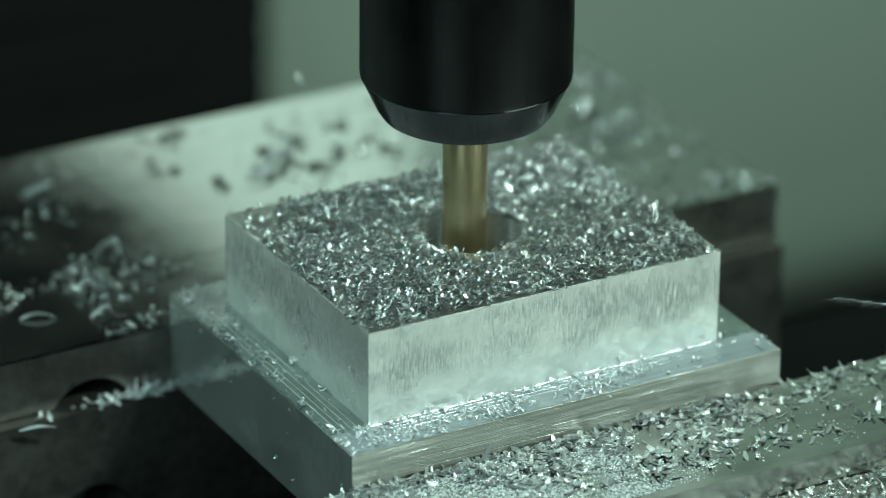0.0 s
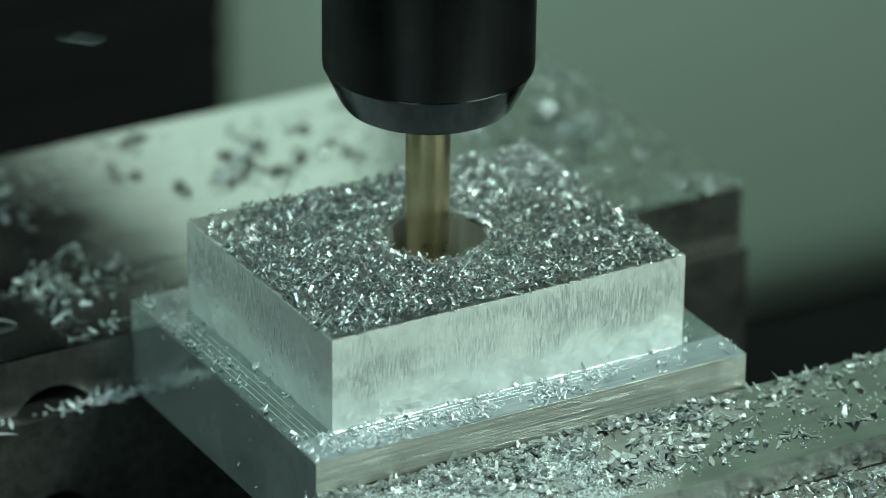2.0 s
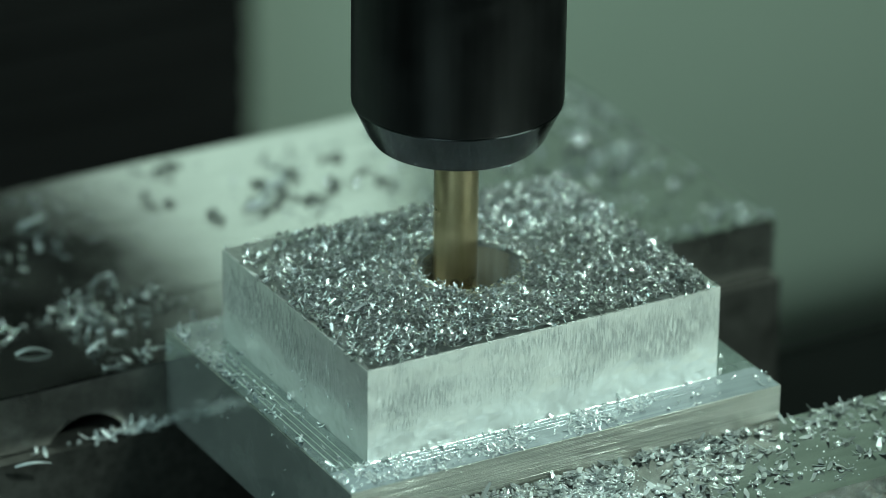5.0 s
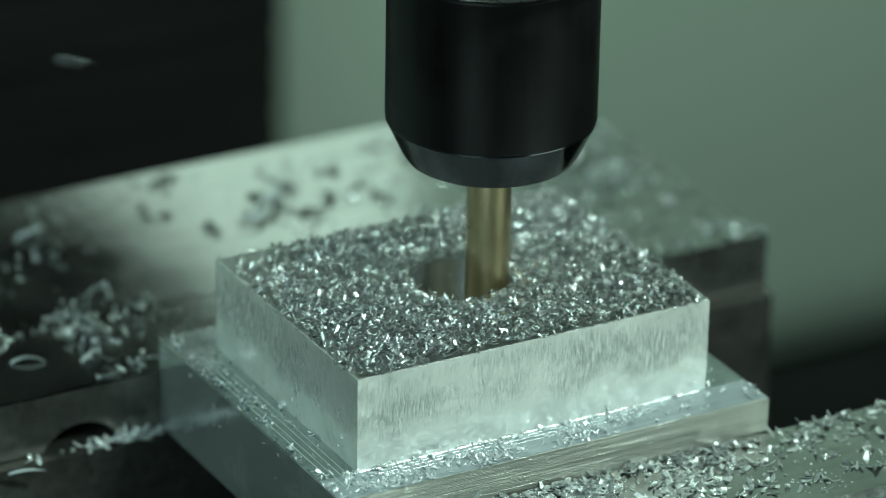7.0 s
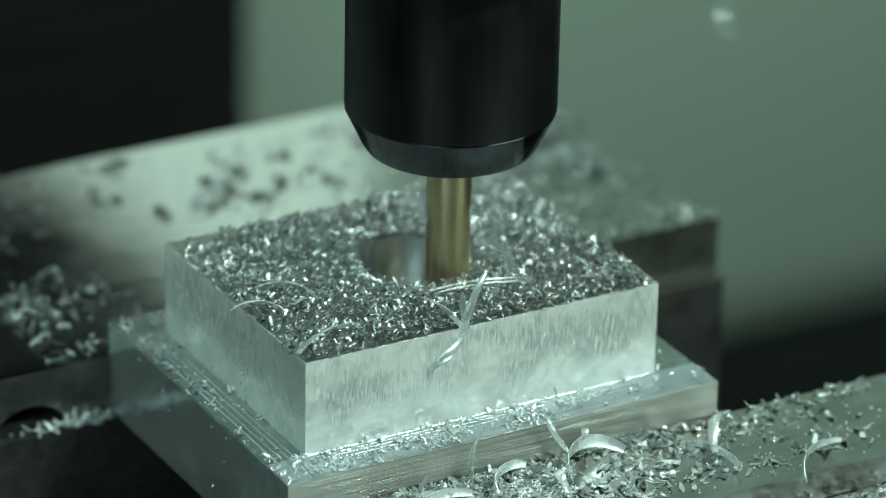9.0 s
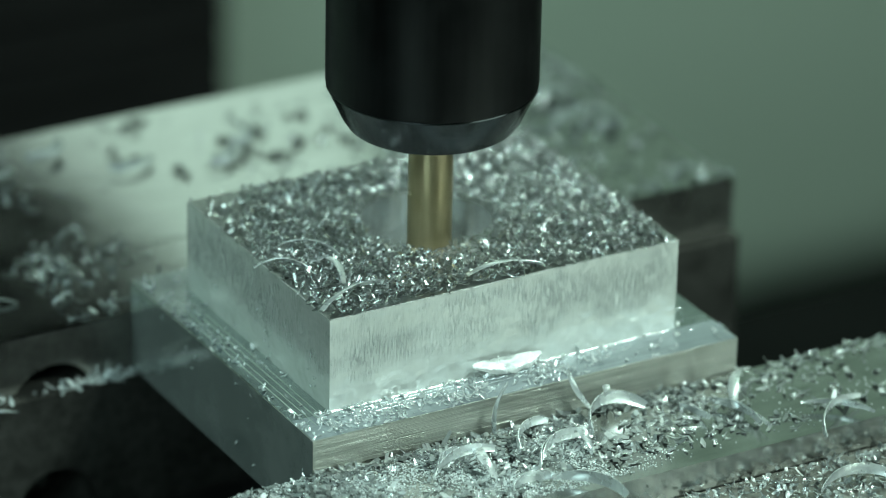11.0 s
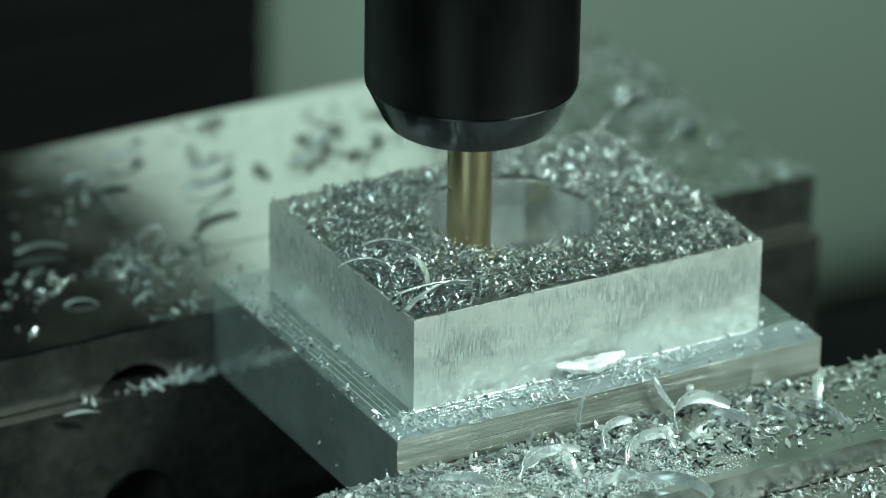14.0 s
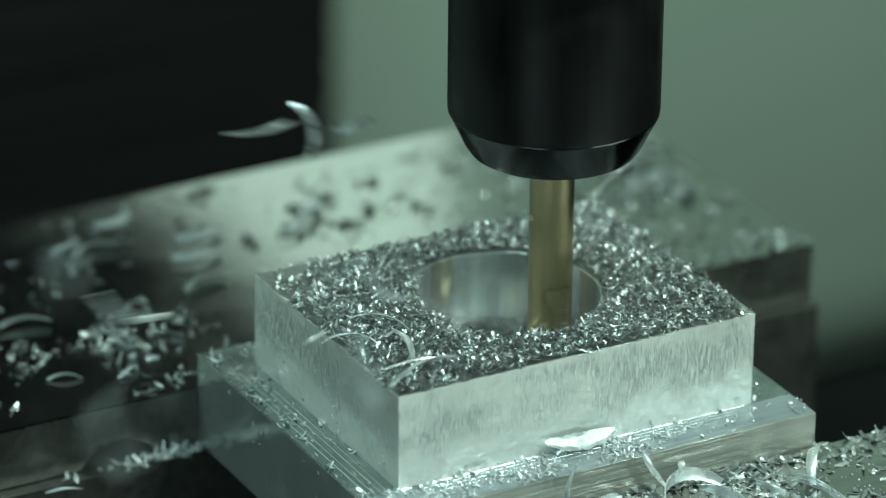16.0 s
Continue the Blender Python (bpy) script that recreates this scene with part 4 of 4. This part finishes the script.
BETWEEN = [(8.9, 0.10, 0.06, 0.05), (9.1, -0.02, 0.10, 0.05), (9.4, 0.02, -0.02, 0.04), (9.7, 0.12, 0.04, 0.04), (10.0, -0.01, 0.13, 0.04), (10.3, 0.05, -0.03, 0.04), (10.6, 0.13, 0.09, 0.05)]
flying = []
for t, x, y, z, spin, length, sweep, width in (*FIRST_BURST, *SECOND_BURST, *AFTER_IT, *AFTER_IT_TOO, *THIRD_BURST, *FOURTH_BURST, *FIFTH_BURST, *SIXTH_BURST, *LAST_BURST, *AT_THE_END):
    ob = curl(length / sweep, sweep, width, "thin aluminium ribbon thrown off by the cutter", "flying chips", rng.uniform(0.4, 1.2), 1.1)
    flying.append((ob, t, Vector((x, y, z)), spin, rng.normal(0, 10, 2)))
for t, x, y, z in (*BETWEEN, *SPECKS):
    small = 0.28 if t < 7.2 else rng.uniform(0.8, 1.7)
    size = small * (0.0072 + 0.004 * rng.uniform())
    ob = curl(size, rng.uniform(1.3, 2.3), min(small, 1.0) * rng.uniform(0.0008, 0.0019), "thin aluminium ribbon thrown off by the cutter", "flying chips", rng.uniform(0.5, 1.6), 1.0)
    flying.append((ob, t, Vector((x, y, z)), rng.uniform(0, 360), rng.normal(0, 25, 2)))

# ---------------------------------------------------------------- the spindle and its cutter
ZH = 0.0504
spindle = new("spindle")
tagged(spindle, "black cylindrical tool holder with a gold-coated end mill", "milling spindle")
sharp(part("holder", turned([(0, 0.0953), (0.0228, 0.0953), (0.0231, 0.0948), (0.0231, 0.0612), (0.02295, 0.0606), (0, 0.0604)]), M_HOLDER, spindle, "matt black steel tool holder"), 25)
sharp(part("nose_cone", turned([(0.0229, 0.0605), (0.0230, 0.0602), (0.0223, 0.0588), (0.0197, 0.0532), (0.0184, 0.0513), (0.0169, 0.0505), (0.0060, ZH), (0.0060, 0.0545)]), M_BEVEL, spindle, "dark polished conical nose"), 20)
sharp(part("steel_ring", turned([(0, 0.1040), (0.0226, 0.1040), (0.0226, 0.0955), (0, 0.0955)]), M_RING, spindle, "bright steel ring"), 25)
sharp(part("spindle_nose", turned([(0, 0.42), (0.05, 0.42), (0.05, 0.165), (0.036, 0.145), (0.034, 0.1042), (0, 0.1042)]), M_HOLDER, spindle), 25)


def cutter(r=0.0049, z0=0.0016, z1=0.012):
    """The fluted end: four twisted lands."""
    bm = bmesh.new()
    n, steps, rings = 48, 24, []
    for k in range(steps + 1):
        z = z0 + (z1 - z0) * k / steps
        fade = min(1.0, (z1 - z) / 0.004)
        ring = []
        for i in range(n):
            a = 2 * math.pi * i / n
            depth = fade * 0.30 * max(0.0, math.cos(4 * (a - 220 * z))) ** 2
            ring.append(bm.verts.new((r * (1 - depth) * math.cos(a), r * (1 - depth) * math.sin(a), z)))
        rings.append(ring)
    for a, b in zip(rings, rings[1:]):
        for i in range(n):
            bm.faces.new((a[i], a[(i + 1) % n], b[(i + 1) % n], b[i]))
    bm.faces.new(rings[0][::-1])
    bm.faces.new(rings[-1])
    return bm


mill = sharp(part("end_mill", turned([(0, 0.0565), (0.0049, 0.0565), (0.0049, 0.0120), (0, 0.0120)], 64), M_GOLD, spindle, "gold-coated round cutter shank"), 30)
sharp(part("fluted_end", cutter(), M_GOLD, mill), 50)

# ---------------------------------------------------------------- the column behind
column = new("machine_column")
tagged(column, "black ribbed way cover of the machine column", "machine column")
EDGE, FRONT = 0.2612, 0.560
COVER = [(-0.03, -0.8), (EDGE, -0.8), (EDGE, 0.0), (0.115, 0.0), (0.115, 0.118), (EDGE, 0.253), (EDGE, 1.3), (-0.03, 1.3)]
part("cover_plate", prism(COVER, [], FRONT, 0.597, lambda u, v, w: (u, w, v)), M_DARK, column)
for k in range(60):
    z = -0.46 + k * 0.0150
    edge = EDGE - 0.002 if z < -0.015 or z > 0.253 else 0.113 + (EDGE - 0.115) * max(0.0, z - 0.118) / 0.135
    part("rib", prism([(FRONT - 0.0005, z), (FRONT - 0.0070, z + 0.0015), (FRONT - 0.0035, z + 0.0130), (FRONT - 0.0005, z + 0.0140)], [], -0.028, edge, lambda u, v, w: (w, u, v)), M_DARK, column)


# ---------------------------------------------------------------- what moves
def motions():
    walk(spindle, [(t, pose(x, y, 0)) for t, x, y in SPINDLE])
    walk(column, [(t, pose(x - CX, y - CY, 0)) for t, x, y in SPINDLE])
    for ob, ring, angle in stock:
        t = cut_time(ring, angle)
        if t is not None and t < 15.8:
            up, down = pose(0, 0, 0), pose(0, 0, -(H - FLOORZ - 0.0003))
            walk(ob, [(0, up), (t, up), (t + 0.1, down), (16.0, down)])
    for ob, m, t, leaves in ribbons:
        if t:
            end = m.translation
            a = noise.noise(end * 300) * 3.0
            turn = Euler([0.5, 0.3, 1.0 + a]).to_matrix().to_4x4()
            inside = Matrix.Translation((CX - 0.002 + 0.004 * noise.noise(end * 170), CY + 0.004 * noise.noise(end * 210), -0.0110)) @ m.to_3x3().to_4x4()
            high = Vector((CX, CY, 0.0)).lerp(end, 0.55)
            apex = Matrix.Translation((high.x, high.y, 0.045 + 0.01 * a)) @ m.to_3x3().to_4x4() @ turn
            rows = [(0, inside), (t, inside), (t + 0.1, apex), (t + 0.2, m)]
            if leaves:
                gone = Matrix.Translation((0.12, -0.25, -0.30)) @ m
                rows += [(leaves, m), (leaves + 0.3, gone)]
            walk(ob, [*rows, (16.0, rows[-1][1])])
    for ob, t, p, spin, tilt in flying:
        out = Vector((p.x - CX, p.y - CY, 0))
        away = out.normalized() * max(out.length, 0.03)

        pace = 0.6 + 1.0 * abs(math.sin(spin * 7.0)) ** 2

        def ribbon_at(x, y, z, more):
            return pose(x, y, z, 64, 0, -29) @ pose(0, 0, 0, tilt[0], tilt[1], spin + more)

        inside = pose(CX + 0.003 * math.sin(spin), CY + 0.003 * math.cos(spin), -0.0110, 0, 0, -29) @ pose(0, 0, 0, 0, 0, spin - 60)
        leave = ribbon_at(CX + 0.2 * out.x, CY + 0.2 * out.y, 0.030, -30)
        at = ribbon_at(*p, 0)
        fall = ribbon_at(p.x + pace * away.x, p.y + pace * away.y, p.z - 0.01, 30)
        lost = ribbon_at(CX + 9 * away.x, CY + 9 * away.y, -0.5, 70)
        rows = [(0, inside), (t - 0.17, inside), (t - 0.1, leave), (t, at)] if t > 0.2 else [(0, at)]
        if t < 15.7:
            rows += [(t + 0.1, fall), (t + 0.5, lost), (16.0, lost)]
        walk(ob, rows)


motions()
